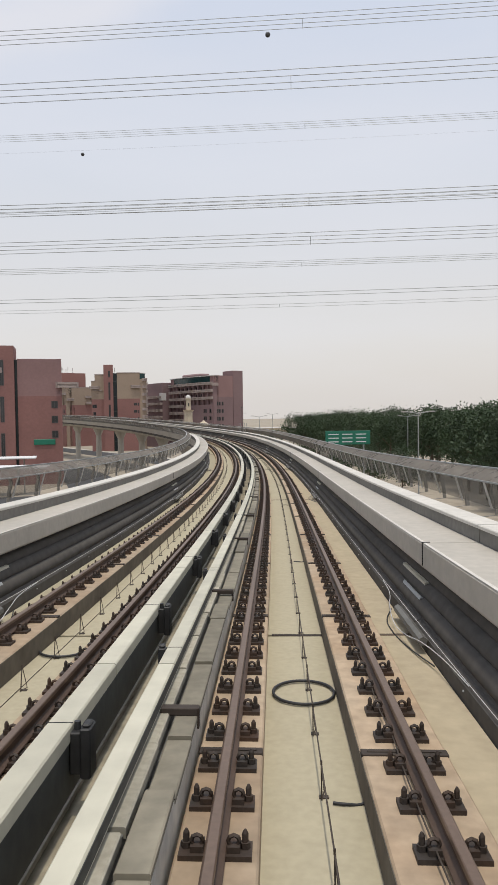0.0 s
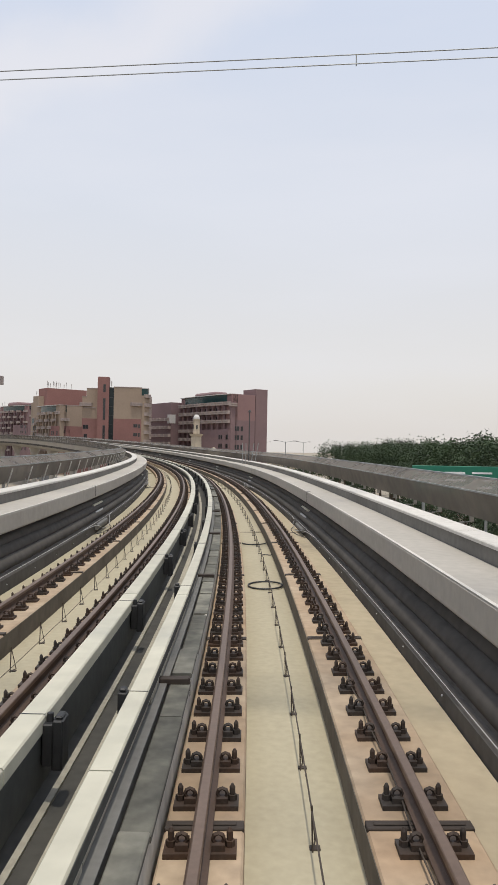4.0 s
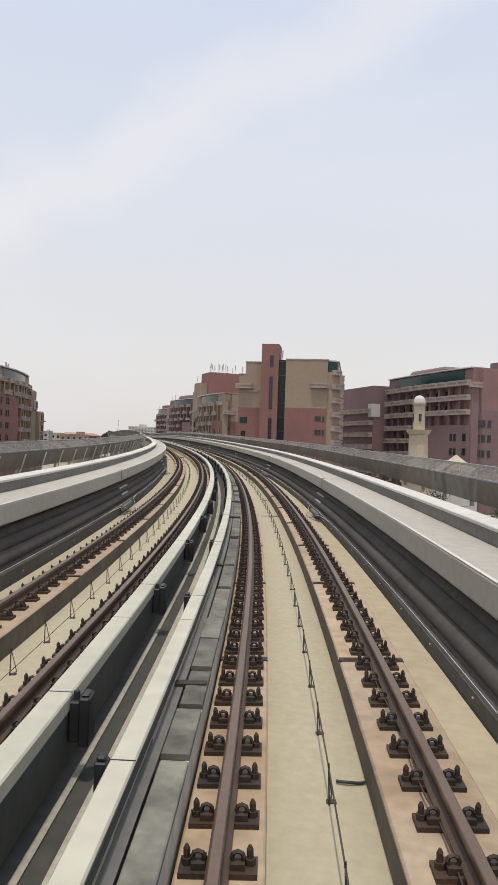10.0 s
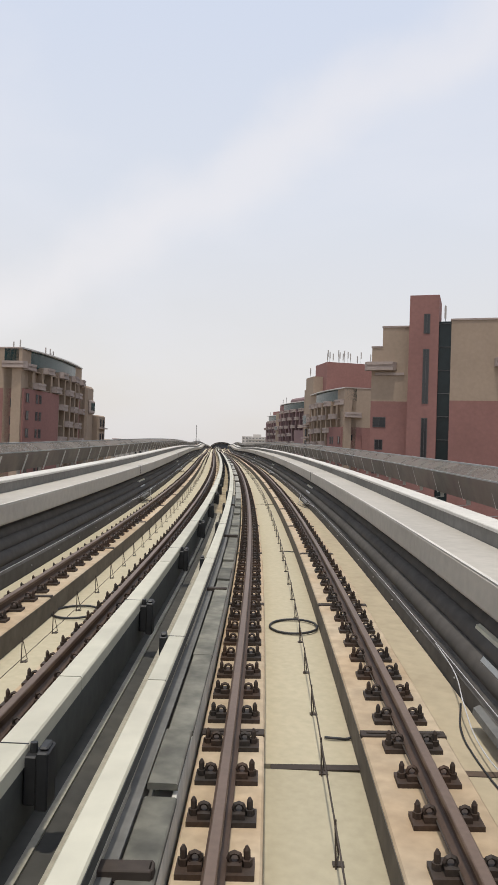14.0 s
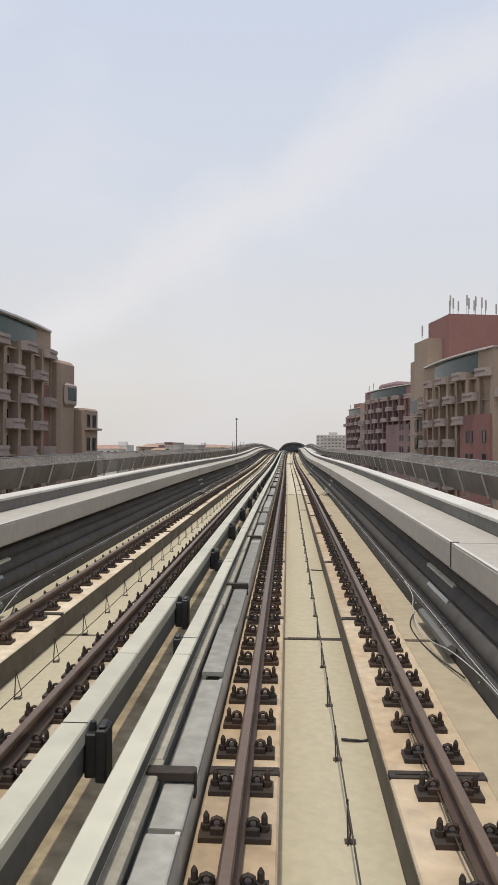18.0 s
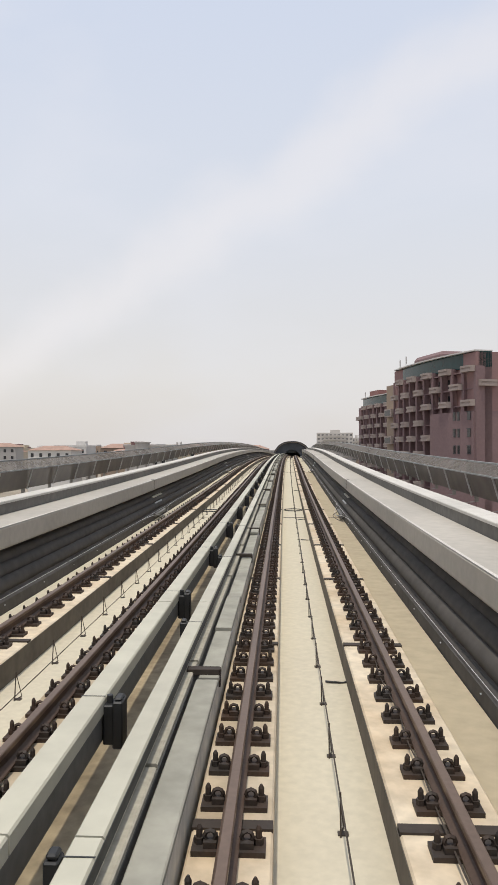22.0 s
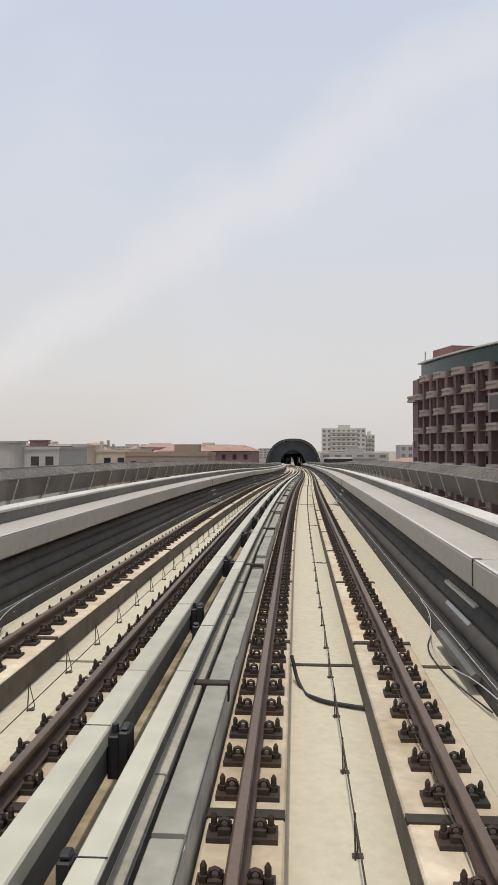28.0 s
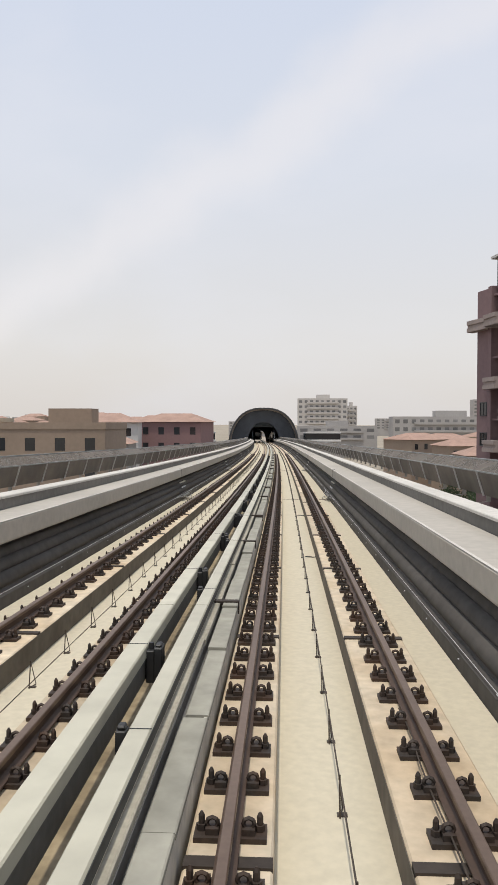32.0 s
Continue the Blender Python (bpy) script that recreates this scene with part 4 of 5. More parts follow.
def facade(b, length, depth, roof, band, bulge, bays, wall, low, solid=0, floor_h=3.3, bottom=-2.0, glass=True, curve_v=0.0, dense=False):
    """Curved front of staggered balconies between piers, with a green glass top storey under a thin roof edge."""
    sd = b.side
    def fv(u):
        return curve_v - bulge * (1 - ((u - length / 2) / (length / 2)) ** 2)
    def arc_wall(name, off0, off1, z0, z1, material, u0=0.0, u1=None, n=14):
        u1 = length if u1 is None else u1
        us = np.linspace(u0, u1, n)
        v = []
        for u in us:
            for o in (off0, off1):
                for z in (z0, z1):
                    v.append((sd * (fv(u) + o), u, z))
        f = []
        for i in range(n - 1):
            k = i * 4
            f += [(k, k + 4, k + 5, k + 1), (k + 2, k + 3, k + 7, k + 6), (k + 1, k + 5, k + 7, k + 3), (k, k + 2, k + 6, k + 4)]
        f += [(0, 1, 3, 2), ((n - 1) * 4, (n - 1) * 4 + 2, (n - 1) * 4 + 3, (n - 1) * 4 + 1)]
        return mesh_ob(name, v, f, material, b.ob)
    top = roof - 3.3
    arc_wall("recess_wall", 1.25, bulge + 2.2, GZ, top, wall)
    if glass:
        arc_wall("glass_storey", 0.9, bulge + 2.2, top, roof - 0.25, GLASSG)
        arc_wall("roof_edge", 0.1, bulge + 2.4, roof - 0.25, roof, WHITER)
    else:
        arc_wall("parapet_wall", 0.5, bulge + 2.2, top, roof, wall)
    w = length / bays
    z = top - 0.9
    floors = []
    while z > bottom:
        floors.append(z)
        z -= floor_h
    pier = stock(("pier", round(depth), round(roof, 1)), lambda: boxes((-0.42, 0.42, -1.9, 0.1, GZ, top + 0.2)), wall)
    for i in range(bays + 1):
        u = i * w
        sl = math.atan(-bulge * -2 * (u - length / 2) / (length / 2) ** 2)
        share("pier", pier, b.ob, b.place(fv(u) + 0.15, u, 0, math.pi / 2 * sd + sl * sd * -1))
    for i in range(bays):
        u = (i + 0.5) * w
        sl = math.atan(2 * bulge * (u - length / 2) / (length / 2) ** 2)
        turn = math.pi / 2 * sd - sl * sd
        for j, z in enumerate(floors):
            if u < solid and z < band:
                continue
            if (i + j) % 2 == 0 or dense:
                share("balcony", stock(("balcony", round(w * 1.02, 2)), lambda: balcony_bm(w * 1.02), BAND), b.ob, b.place(fv(u) + 0.1, u, z, turn))
            else:
                share("balcony_slab", stock(("balcony_slab", round(w, 2)), lambda: boxes((-w / 2, w / 2, -1.6, -0.2, 0, 0.2)), wall), b.ob, b.place(fv(u) + 0.1, u, z, turn))
            share("window", stock(("pane", round(w * 0.62, 2), 2.2), lambda: pane_bm(w * 0.62, 2.2), PANE), b.ob, b.place(fv(u) + 1.24, u, z + 0.3, turn))
    if solid:
        arc_wall("low_wing", -0.3, 1.8, GZ, band, low, 0.0, solid, 5)
        for z in floors:
            if z + 2 < band:
                for u in (1.6, 4.6, 5.9):
                    if u < solid - 0.5:
                        b.window(fv(u) - 0.31, u, z + 0.7, 1.6 if u < 2 else 0.8, 1.5, "line")
    return floors, fv, arc_wall

def antennas(b, spots, zr):
    for k, (v, u) in enumerate(spots):
        h = 2.0 + (k * 37 % 10) * 0.14
        an = thing("rooftop_antenna", b.ob.matrix_basis @ Matrix.Translation((b.side * v, u, zr)), label="slim grey panel antenna on a roof mast", category="antenna", group="rooftop antennas")
        bm = bmesh.new()
        tube(bm, (0, 0, 0), (0, 0, h + 0.4), 0.05, 6)
        part("mast", bm, GALV, an)
        part("panel", boxes((-0.14, 0.14, -0.16, -0.04, h - 1.5, h + 0.3), bevel=0.03), GREYR, an)

def heading(s):
    return float(np.interp(s, SG, TOWN_HEAD))
def origin(s, lat):
    x, y, h = (float(np.interp(s, SG, a)) for a in (TX, TY, TOWN_HEAD))
    return x + math.cos(h) * lat, y + math.sin(h) * lat

def near_end(s, lat, turn, length):
    """Near corner and heading of a front that ends at (s, lat) and is turned by some degrees from the line."""
    x, y = origin(s, lat)
    h = heading(s) + radians(turn)
    return x + math.sin(h) * length, y - math.cos(h) * length, h

def gabled_tower(b, v0, v1, zt, u0=-0.6, slit_v=None):
    b.box("stair_tower", v0, v1, u0, 6.0, GZ, zt, TERRA, "terracotta stair tower with slit windows")
    for z0, h in ((zt - 5.4, 2.6), (zt - 15.4, 7.6), (zt - 25.2, 7.6)):
        b.window((v0 + v1) / 2 + 0.4, u0 - 0.01, z0, 0.7, h, "gable")

# block D: tan and terracotta gable with a tower and a glass strip, turned away from the line
h = heading(330) - radians(20)
x, y = origin(328.9, 24.7)
x, y = x - math.cos(h) * 3.7 - math.sin(h) * 0.6, y - math.sin(h) * 3.7 + math.cos(h) * 0.6
D = Block("apartment_block", x, y, h, 1, -1.75, label="tan and terracotta apartment block with a green glass strip", category="apartment building", group="apartment blocks")
D.box("lower_wall", 9.5, 19.4, 0, 30, GZ, 12.85, TERRA)
D.box("upper_wall", 9.5, 19.4, 0, 30, 12.85, 24.2, TAN)
D.box("coping", 9.4, 19.6, -0.1, 30, 24.2, 24.45, BAND)
D.box("lower_wall", -1.7, 3.7, 0.9, 24, GZ, 12.7, TERRA)
D.box("upper_wall", -0.2, 3.7, 0.9, 24, 12.7, 23.5, TAN)
D.box("coping", -0.3, 3.7, 0.8, 24, 23.5, 23.75, BAND)
D.box("roof_step", -1.7, -0.2, 0.9, 24, 12.7, 20.6, TAN)
D.box("coping", -1.8, -0.2, 0.8, 24, 20.6, 20.8, BAND)
gabled_tower(D, 3.7, 7.8, 27.8)
D.box("glass_strip", 7.8, 9.5, 0.15, 8, GZ, 24.1, STRIPG, "tall strip of dark green glass")
for z in np.arange(-6, 24, 3.3):
    D.box("mullion", 7.8, 9.5, 0.06, 0.2, float(z), float(z) + 0.10, DARKSTEEL)
for z, hw in ((9.9, 1.0), (6.7, 1.0)):
    D.window(17.4, -0.01, z, 1.3, hw, "gable")
for z in (9.7, 6.5, 3.3):
    D.window(18.7, -0.01, z, 0.4, 1.2, "gable")
D.window(-0.4, 0.89, 9.0, 1.7, 1.3, "gable")
D.window(-0.4, 0.89, 5.7, 1.0, 1.3, "gable")
for v_ in (-1.0, 0.3):
    D.window(v_, 0.89, 2.2, 0.5, 1.5, "gable")
D.stub(17.6, 0.0, 17.6, 4.4, "gable")
D.stub(-0.4, 0.9, 17.2, 4.6, "gable")
D.box("fascia", -1.2, 3.0, 0.7, 1.0, 16.5, 16.9, BAND)
# rounded far side: glass corner over tan wall, with balconies
def corner_arc(name, r, z0, z1, material):
    n = 10
    v = [(19.4, 0.3, zz) for zz in (z0, z1)]
    for i in range(n + 1):
        a = math.pi / 2 * i / n
        v += [(19.4 + r * math.sin(a), 0.3 + r - r * math.cos(a), zz) for zz in (z0, z1)]
    v += [(19.4 + r, 28, zz) for zz in (z0, z1)] + [(19.4, 28, zz) for zz in (z0, z1)]
    k = len(v) // 2
    f = [(2 * i, 2 * i + 2, 2 * i + 3, 2 * i + 1) for i in range(k - 1)] + [tuple(2 * i + 1 for i in range(k))]
    return mesh_ob(name, v, f, material, D.ob)
corner_arc("rounded_end", 2.9, GZ, 21.5, TAN)
corner_arc("corner_glass", 2.5, 21.5, 24.0, GLASSG)
corner_arc("roof_edge", 2.7, 24.0, 24.3, WHITER)
for z in np.arange(-4, 21, 3.3):
    for k, u in enumerate((1.4, 7.5, 13.5, 19.5)):
        D.stub(21.4 if u < 3 else 22.2, u, float(z) + (0 if k % 2 else 1.65), 2.8, "back" if u > 3 else math.radians(-135))
antennas(D, ((8.6, 0.6),), 24.1)

# block C: big terracotta penthouse behind a curved balcony front and a plain gable
x, y, h = near_end(425.5, 23.3, 10, 27)
C = Block("apartment_block", x, y, h, 1, -1.5, label="tan apartment block with a large terracotta penthouse", category="apartment building", group="apartment blocks")
C.box("lower_wall", 0.25, 24, 0, 27, GZ, 11.3, TERRA)
C.box("upper_wall", 0.25, 24, 0, 27, 11.3, 20.6, TAN)
C.box("coping", 0.2, 24, -0.1, 1.0, 20.6, 20.85, BAND)
C.box("penthouse", 3.6, 24, 24, 34, 18.0, 29.8, TERRA)
C.box("stair_tower", 0.9, 4.6, 27.2, 34, GZ, 26.0, TAN)
C.box("stair_tower", 2.6, 7.0, 34.2, 41, GZ, 23.3, TAN)
C.box("bay_window", -0.4, 0.62, 28.6, 32, 12.6, 15.6, BAND)
C.box("bay_pane", -0.44, -0.39, 28.9, 31.7, 13.0, 15.2, GLASSG)
for z in (12.1, 8.9, 5.6):
    C.box("ledge", -0.6, 0.62, 28.2, 32.6, z, z + 0.3, BAND)
    for u in (29.8, 32.8):
        C.window(0.59, u - 0.6, z - 2.4, 1.0, 1.9, "line")
C.stub(2.4, 0, 13.6, 4.6, "gable")
C.stub(13.5, 0, 15.0, 4.6, "gable")
C.stub(13.5, 0, 11.7, 4.6, "gable")
C.window(15.6, -0.01, 12.3, 1.4, 1.5, "gable")
for z in (8.2, 4.3):
    C.window(1.6, -0.01, z, 1.6, 1.2, "gable")
for v_ in (0.9, 2.6):
    C.window(v_, -0.01, 4.6, 0.5, 1.5, "gable")
C.box("gable_panel", 4.8, 13, -0.25, 0.0, GZ, 9.6, TERRA)
facade(C, 27, 18, 20.8, 11.3, 1.1, 8, TAN, TERRA, solid=8)
antennas(C, [(3.8, 24.4), (4.0, 24.6), (4.6, 24.8), (5.6, 25), (7.0, 24.6), (7.6, 25.2), (8.4, 24.8), (9.2, 26), (9.8, 24.8), (10.6, 25), (13, 26), (13.6, 24.8), (16.5, 25)], 29.8)
antennas(C, ((0.2, 28.0),), 26.0)

# block F: mauve block with a long curved balcony front
x, y, h = near_end(548, 23.7, 18, 37)
Fb = Block("apartment_block", x, y, h, 1, -1.8, label="mauve apartment block with a long curved balcony front", category="apartment building", group="apartment blocks")
Fb.box("lower_wall", 0.25, 20, 0, 37, GZ, 14.6, MAUVE)
Fb.box("upper_wall", 0.25, 20, 0, 37, 14.6, 26.0, PINK)
facade(Fb, 37, 18, 26.4, 14.6, 1.5, 10, MAUVE, MAUVE, solid=15)
Fb.stub(2.6, 0, 19.4, 4.2, "gable")
Fb.box("roof_cap", 3.6, 14, 20, 34, 26.4, 29.0, MAUVE, bevel=0.8)
Fb.box("end_wing", 0.8, 6, 37, 43, GZ, 23.0, TAN)
for z in (15.2, 8.6):
    Fb.box("bay_window", -0.5, 0.9, 37.6, 41.6, z, z + 1.9, BAND)
    Fb.box("bay_pane", -0.53, -0.48, 37.9, 41.3, z + 0.3, z + 1.6, PANE)
antennas(Fb, ((1.2, 36), (3, 36.5)), 26.4)

# block G: mauve block with jutting balcony ends
x, y, h = near_end(632, 22.0, 15, 36)
Gb = Block("apartment_block", x, y, h, 1, -1.5, label="mauve apartment block with jutting balcony ends", category="apartment building", group="apartment blocks")
Gb.box("wall", 2.0, 18, 0, 36, GZ, 24.6, MAUVE)
facade(Gb, 36, 18, 25.2, 12.5, 1.2, 10, MAUVE, MAUVE, solid=0)
Gb.box("end_wall", 0.4, 3.2, 36, 39, GZ, 22.0, MAUVE)
Gb.box("roof_room", 3.4, 9.0, 28, 36, 25.2, 27.8, TERRA)
Gb.stub(0.5, 37.6, 17.6, 5.2, "line")
for z in (8.4, 5.1):
    for u in (37.6,):
        Gb.window(0.39, u, z, 1.2, 1.3, "line")
Gb.box("bay_window", -1.6, 1.0, 0.5, 6, 14.0, 17.0, BAND)
Gb.box("bay_pane", -1.64, -1.58, 0.9, 5.6, 14.4, 16.6, PANE)
Gb.box("stair_tower", 0.0, 6.0, -1.0, 5, GZ, 27.0, MAUVE)
antennas(Gb, ((1.5, 35.5), (3, 2)), 25.2)

# block W, on the other side of the line
x, y, h = near_end(396, -33.3, -9, 33)
Wb = Block("apartment_block", x, y, h, -1, -1.7, label="terracotta apartment block with curved balconies and glass top", category="apartment building", group="apartment blocks")
Wb.box("lower_wall", 0.25, 24, 0, 33, GZ, 15.1, TERRA)
Wb.box("upper_wall", 0.25, 24, 0, 33, 15.1, 22.5, TAN)
Wb.box("coping", 0.2, 24, -0.1, 1.0, 22.5, 22.75, BAND)
facade(Wb, 33, 18, 22.8, 15.1, 1.5, 9, TAN, TERRA, solid=14)
for z in (11.6, 8.3, 5.0):
    for v_ in (1.4, 8, 9.3):
        Wb.window(v_, -0.01, z, 1.6 if v_ < 5 else 0.7, 1.5, "gable")
Wb.stub(1.6, 0, 18.9, 5.0, "gable")
Wb.stub(11, 0, 18.9, 4.4, "gable")
Wb.box("end_wing", -1.2, 5, 33, 38, GZ, 18.8, TAN, bevel=0.5)
Wb.box("bay_window", -1.8, -1.1, 34, 37.4, 12.4, 15.6, BAND, bevel=0.3)
Wb.box("bay_pane", -1.84, -1.78, 34.4, 37.0, 13.2, 15.0, GLASSG)
Wb.box("end_wing", -2.6, 4, 38, 43, GZ, 12.3, TAN, bevel=0.3)
for z in (9.6, 6.2, 2.9):
    Wb.box("ledge", -3.3, -2.55, 38.2, 42.8, z - 0.5, z - 0.2, BAND)
    Wb.window(-2.61, 39.4, z, 0.9, 1.7, "line")
    Wb.window(-2.61, 41.4, z, 0.9, 1.7, "line")
Wb.box("roof_dome", 2, 8, 16, 27, 22.8, 23.7, TERRA, bevel=0.6)
antennas(Wb, ((6, 9), (6.4, 13), (4, 20.5), (5, 26), (5.4, 26.6), (5, 27.4)), 22.8)

# block E, set back
Eb = Block("apartment_block", -26.7, 327.6, radians(38), 1, -2.5, label="pink and mauve apartment block with a dark end tower", category="apartment building", group="apartment blocks")
Eb.box("lower_wall", 0.6, 11, 0, 38, GZ, 14.0, MAUVE)
Eb.box("upper_wall", 0.6, 11, 0, 38, 14.0, 23.6, PINK)
Eb.box("stair_tower", 11.6, 17.0, 0.6, 9, GZ, 26.0, MAUVE)
Eb.box("glass_strip", 10.9, 11.4, 0.8, 6, GZ, 23.2, STRIPG)
facade(Eb, 38, 18, 23.7, 10.6, 1.0, 10, MAUVE, MAUVE, solid=24, dense=True)
for z in (10.2, 6.9, 3.4, 0.1):
    for v_ in (2.4, 3.6, 5.2):
        Eb.window(v_, -0.01, z, 0.8, 1.5, "gable")
Eb.stub(1.2, 0, 19.0, 3.4, "gable")
Eb.box("roof_cap", 2.0, 8, 14, 30, 23.7, 25.2, MAUVE, bevel=0.6)
Eb.box("rear_wing", -3, 8, 40, 62, GZ, 22.0, MAUVE)
for z in np.arange(-2, 16, 3.3):
    for u in (42, 46, 50, 54, 58):
        Eb.stub(-3.0, u, float(z), 3.6, "line")
Eb.box("bay_window", -3.6, -1.0, 39.9, 42, 13.4, 17.0, WHITER)

# block N, near the start, on the other side of the line
x, y = origin(174, -26.4)
Nb = Block("apartment_block", x, y, heading(150), -1, -2.0, label="terracotta apartment block with a stair tower and pink gable", category="apartment building", group="apartment blocks")
Nb.box("lower_wall", 0.0, 9.4, 0, 10, GZ, 9.6, TERRA)
Nb.box("upper_wall", 0.0, 9.4, 0, 10, 9.6, 17.8, PINK)
Nb.box("glass_strip", 9.4, 10.0, 0.2, 8, GZ, 17.6, STRIPG)
Nb.box("stair_tower", 10.0, 15.2, -1, 8, GZ, 20.6, TERRA)
for z0 in (-4, 4, 12):
    Nb.window(12.6, -1.01, z0, 0.7, 5.4, "gable")
Nb.box("wall", 15.6, 24, 1.5, 14, GZ, 17.0, TERRA)
Nb.stub(14.6, -1.0, 14.6, 4.2, "gable")
Nb.stub(-1.2, 0.0, 11.4, 5.0, "gable")
for z in (7.0, 3.7, 0.4):
    Nb.window(1.6, -0.01, z, 1.2, 1.4, "gable")
part("shop_sign", boxes((-6.2, -1.6, -0.25, 0, -1.2, 0.0), bevel=0.05), SIGNG, Nb.ob, "green shop sign board")

# ---- station vault at the end of the line ----
S_ST = 812.0
xs, ys, zs, hs, _, _ = (float(a) for a in axes(S_ST))
st_m = Matrix.Translation(at(S_ST, MID).tolist()) @ Matrix.Rotation(hs, 4, "Z")
station = thing("metro_station", st_m, label="bronze shell-roofed metro station over the tracks", category="station")
def arch(r0, h0, n=26):
    return [(r0 * math.copysign(abs(math.cos(a)) ** 0.8, math.cos(a)), -4.0 + (h0 + 4.0) * math.sin(a) ** 0.85) for a in np.linspace(0, math.pi, n)]
def shell(name, r_out, h_out, r_in, h_in, y0, y1, material, label=""):
    a, b = arch(r_out, h_out), arch(r_in, h_in)
    n = len(a)
    v = [(p[0], y, p[1]) for y in (y0, y1) for p in a] + [(p[0], y, p[1]) for y in (y0, y1) for p in b]
    f = []
    for i in range(n - 1):
        f += [(i, i + 1, n + i + 1, n + i), (2 * n + i, 3 * n + i, 3 * n + i + 1, 2 * n + i + 1), (i, 2 * n + i, 2 * n + i + 1, i + 1), (n + i, n + i + 1, 3 * n + i + 1, 3 * n + i)]
    ob = mesh_ob(name, v, f, material, station)
    return tagged(ob, label) if label else ob
shell("roof_shell", 12.5, 12.0, 11.8, 11.3, 0, 70, VAULT)
# wall added at the far end to shut out the sky and darken the inside
shell("end_wall", 12.0, 11.5, 2.6, 3.2, 69, 69.5, DARKIN, "added dark wall closing the far end of the shell")
shell("roof_rim", 12.7, 12.2, 12.2, 11.7, -0.8, 0.0, DARKSTEEL, "dark bronze rim of the shell")
shell("front_glazing", 12.0, 11.5, 6.0, 7.0, 2.0, 2.3, SMOKEG, "dark blue-grey glazing closing the shell around the tracks")
for y in range(8, 70, 10):
    shell("roof_rib", 11.8, 11.3, 11.3, 10.8, y, y + 0.6, DARKSTEEL)
part("platform", boxes((-10, -3.9, 2, 70, -4, 1.0)), CONC, station)
part("platform", boxes((3.9, 10, 2, 70, -4, 1.0)), CONC, station)
for sd in (-1, 1):
    part("platform_screen", boxes((sd * 3.95 - 0.06, sd * 3.95 + 0.06, 4, 70, 1.0, 3.4)), BLUEG, station)
    part("portal_wall", boxes((min(sd * 3.6, sd * 9.4), max(sd * 3.6, sd * 11.6), 14, 14.4, 1.0, 6.2)), DARKIN, station)
part("portal_beam", boxes((-8.4, 8.4, 14, 14.5, 5.2, 8.6)), BLUEG, station)
part("canopy_beam", boxes((-9.6, 9.6, 30, 31, 6.0, 7.0)), DARKSTEEL, station)
tr_ = thing("metro_train", st_m @ Matrix.Translation((-1.71, 20, 0)), label="dark-fronted metro train standing at the platform", category="train")
part("body", boxes((-1.35, 1.35, 0, 40, 0.4, 3.6), bevel=0.25), DARKIN, tr_)
part("windscreen", boxes((-1.1, 1.1, -0.03, 0.1, 1.7, 3.1), bevel=0.02), BLUEG, tr_)
for sd in (-1, 1):
    part("headlight", boxes((sd * 0.9 - 0.15, sd * 0.9 + 0.15, -0.04, 0.1, 0.9, 1.15), bevel=0.02), WHITEP, tr_)

def pod(s, lat, ztop, w, d, name="footbridge_pod"):
    x, y = at(s, lat)[:2].tolist()
    o = thing(name, Matrix.Translation((x, y, ztop)) @ Matrix.Rotation(heading(s), 4, "Z"), label="rounded white-roofed footbridge beside the station", category="footbridge", group="station footbridges")
    part("roof", boxes((-w / 2, w / 2, -d / 2, d / 2, -0.5, 0), bevel=0.45), WHITER, o)
    part("window_band", boxes((-w / 2 + 0.3, w / 2 - 0.3, -d / 2 + 0.2, d / 2 - 0.2, -2.4, -0.5)), PANE, o)
    part("floor_box", boxes((-w / 2, w / 2, -d / 2, d / 2, -3.2, -2.4), bevel=0.2), WHITER, o)
    for k in (-1, 1):
        bm = bmesh.new()
        tube(bm, (k * w * 0.35, 0, -3.2), (k * w * 0.35, 0, GZ - ztop), 0.4, 10)
        part("column", bm, CONC, o)
zp = float(at(785, 0)[2]) + 3.6
pod(785, 16.2, zp, 11.6, 5)
pod(785, -21.3, zp, 8.0, 5)

# ---- masts on the parapets ----
def mast(s, sd, top):
    l = side([(4.66, 0)], sd)[0][0]
    o = thing("signal_mast", frame_at(s, l, 1.0), label="slim dark mast with a small head on the parapet", category="mast", group="signal masts")
    bm = bmesh.new()
    tube(bm, (0, 0, -0.4), (0, 0, top - 1.0), 0.05, 8, 0.04)
    part("pole", bm, DARKSTEEL, o)
    bm = bmesh.new()
    tube(bm, (0, 0, top - 1.0), (0, 0, top - 0.86), 0.13, 8, 0.05)
    tube(bm, (-0.16, 0, top - 1.02), (0.16, 0, top - 1.02), 0.03, 6)
    part("mast_head", bm, DARKSTEEL, o)
    for k, (x0, lean) in enumerate(((-0.5, 0), (-0.22, 0), (0.22, 0.22), (0.5, 0.3))):
        bm = bmesh.new()
        tube(bm, (x0, 0.2, -0.2), (x0 + lean, 0.2, 1.65), 0.035, 5)
        part("stay", bm, GALV, o)
mast(381, -1, 5.3)
mast(121.3, 1, 5.2)

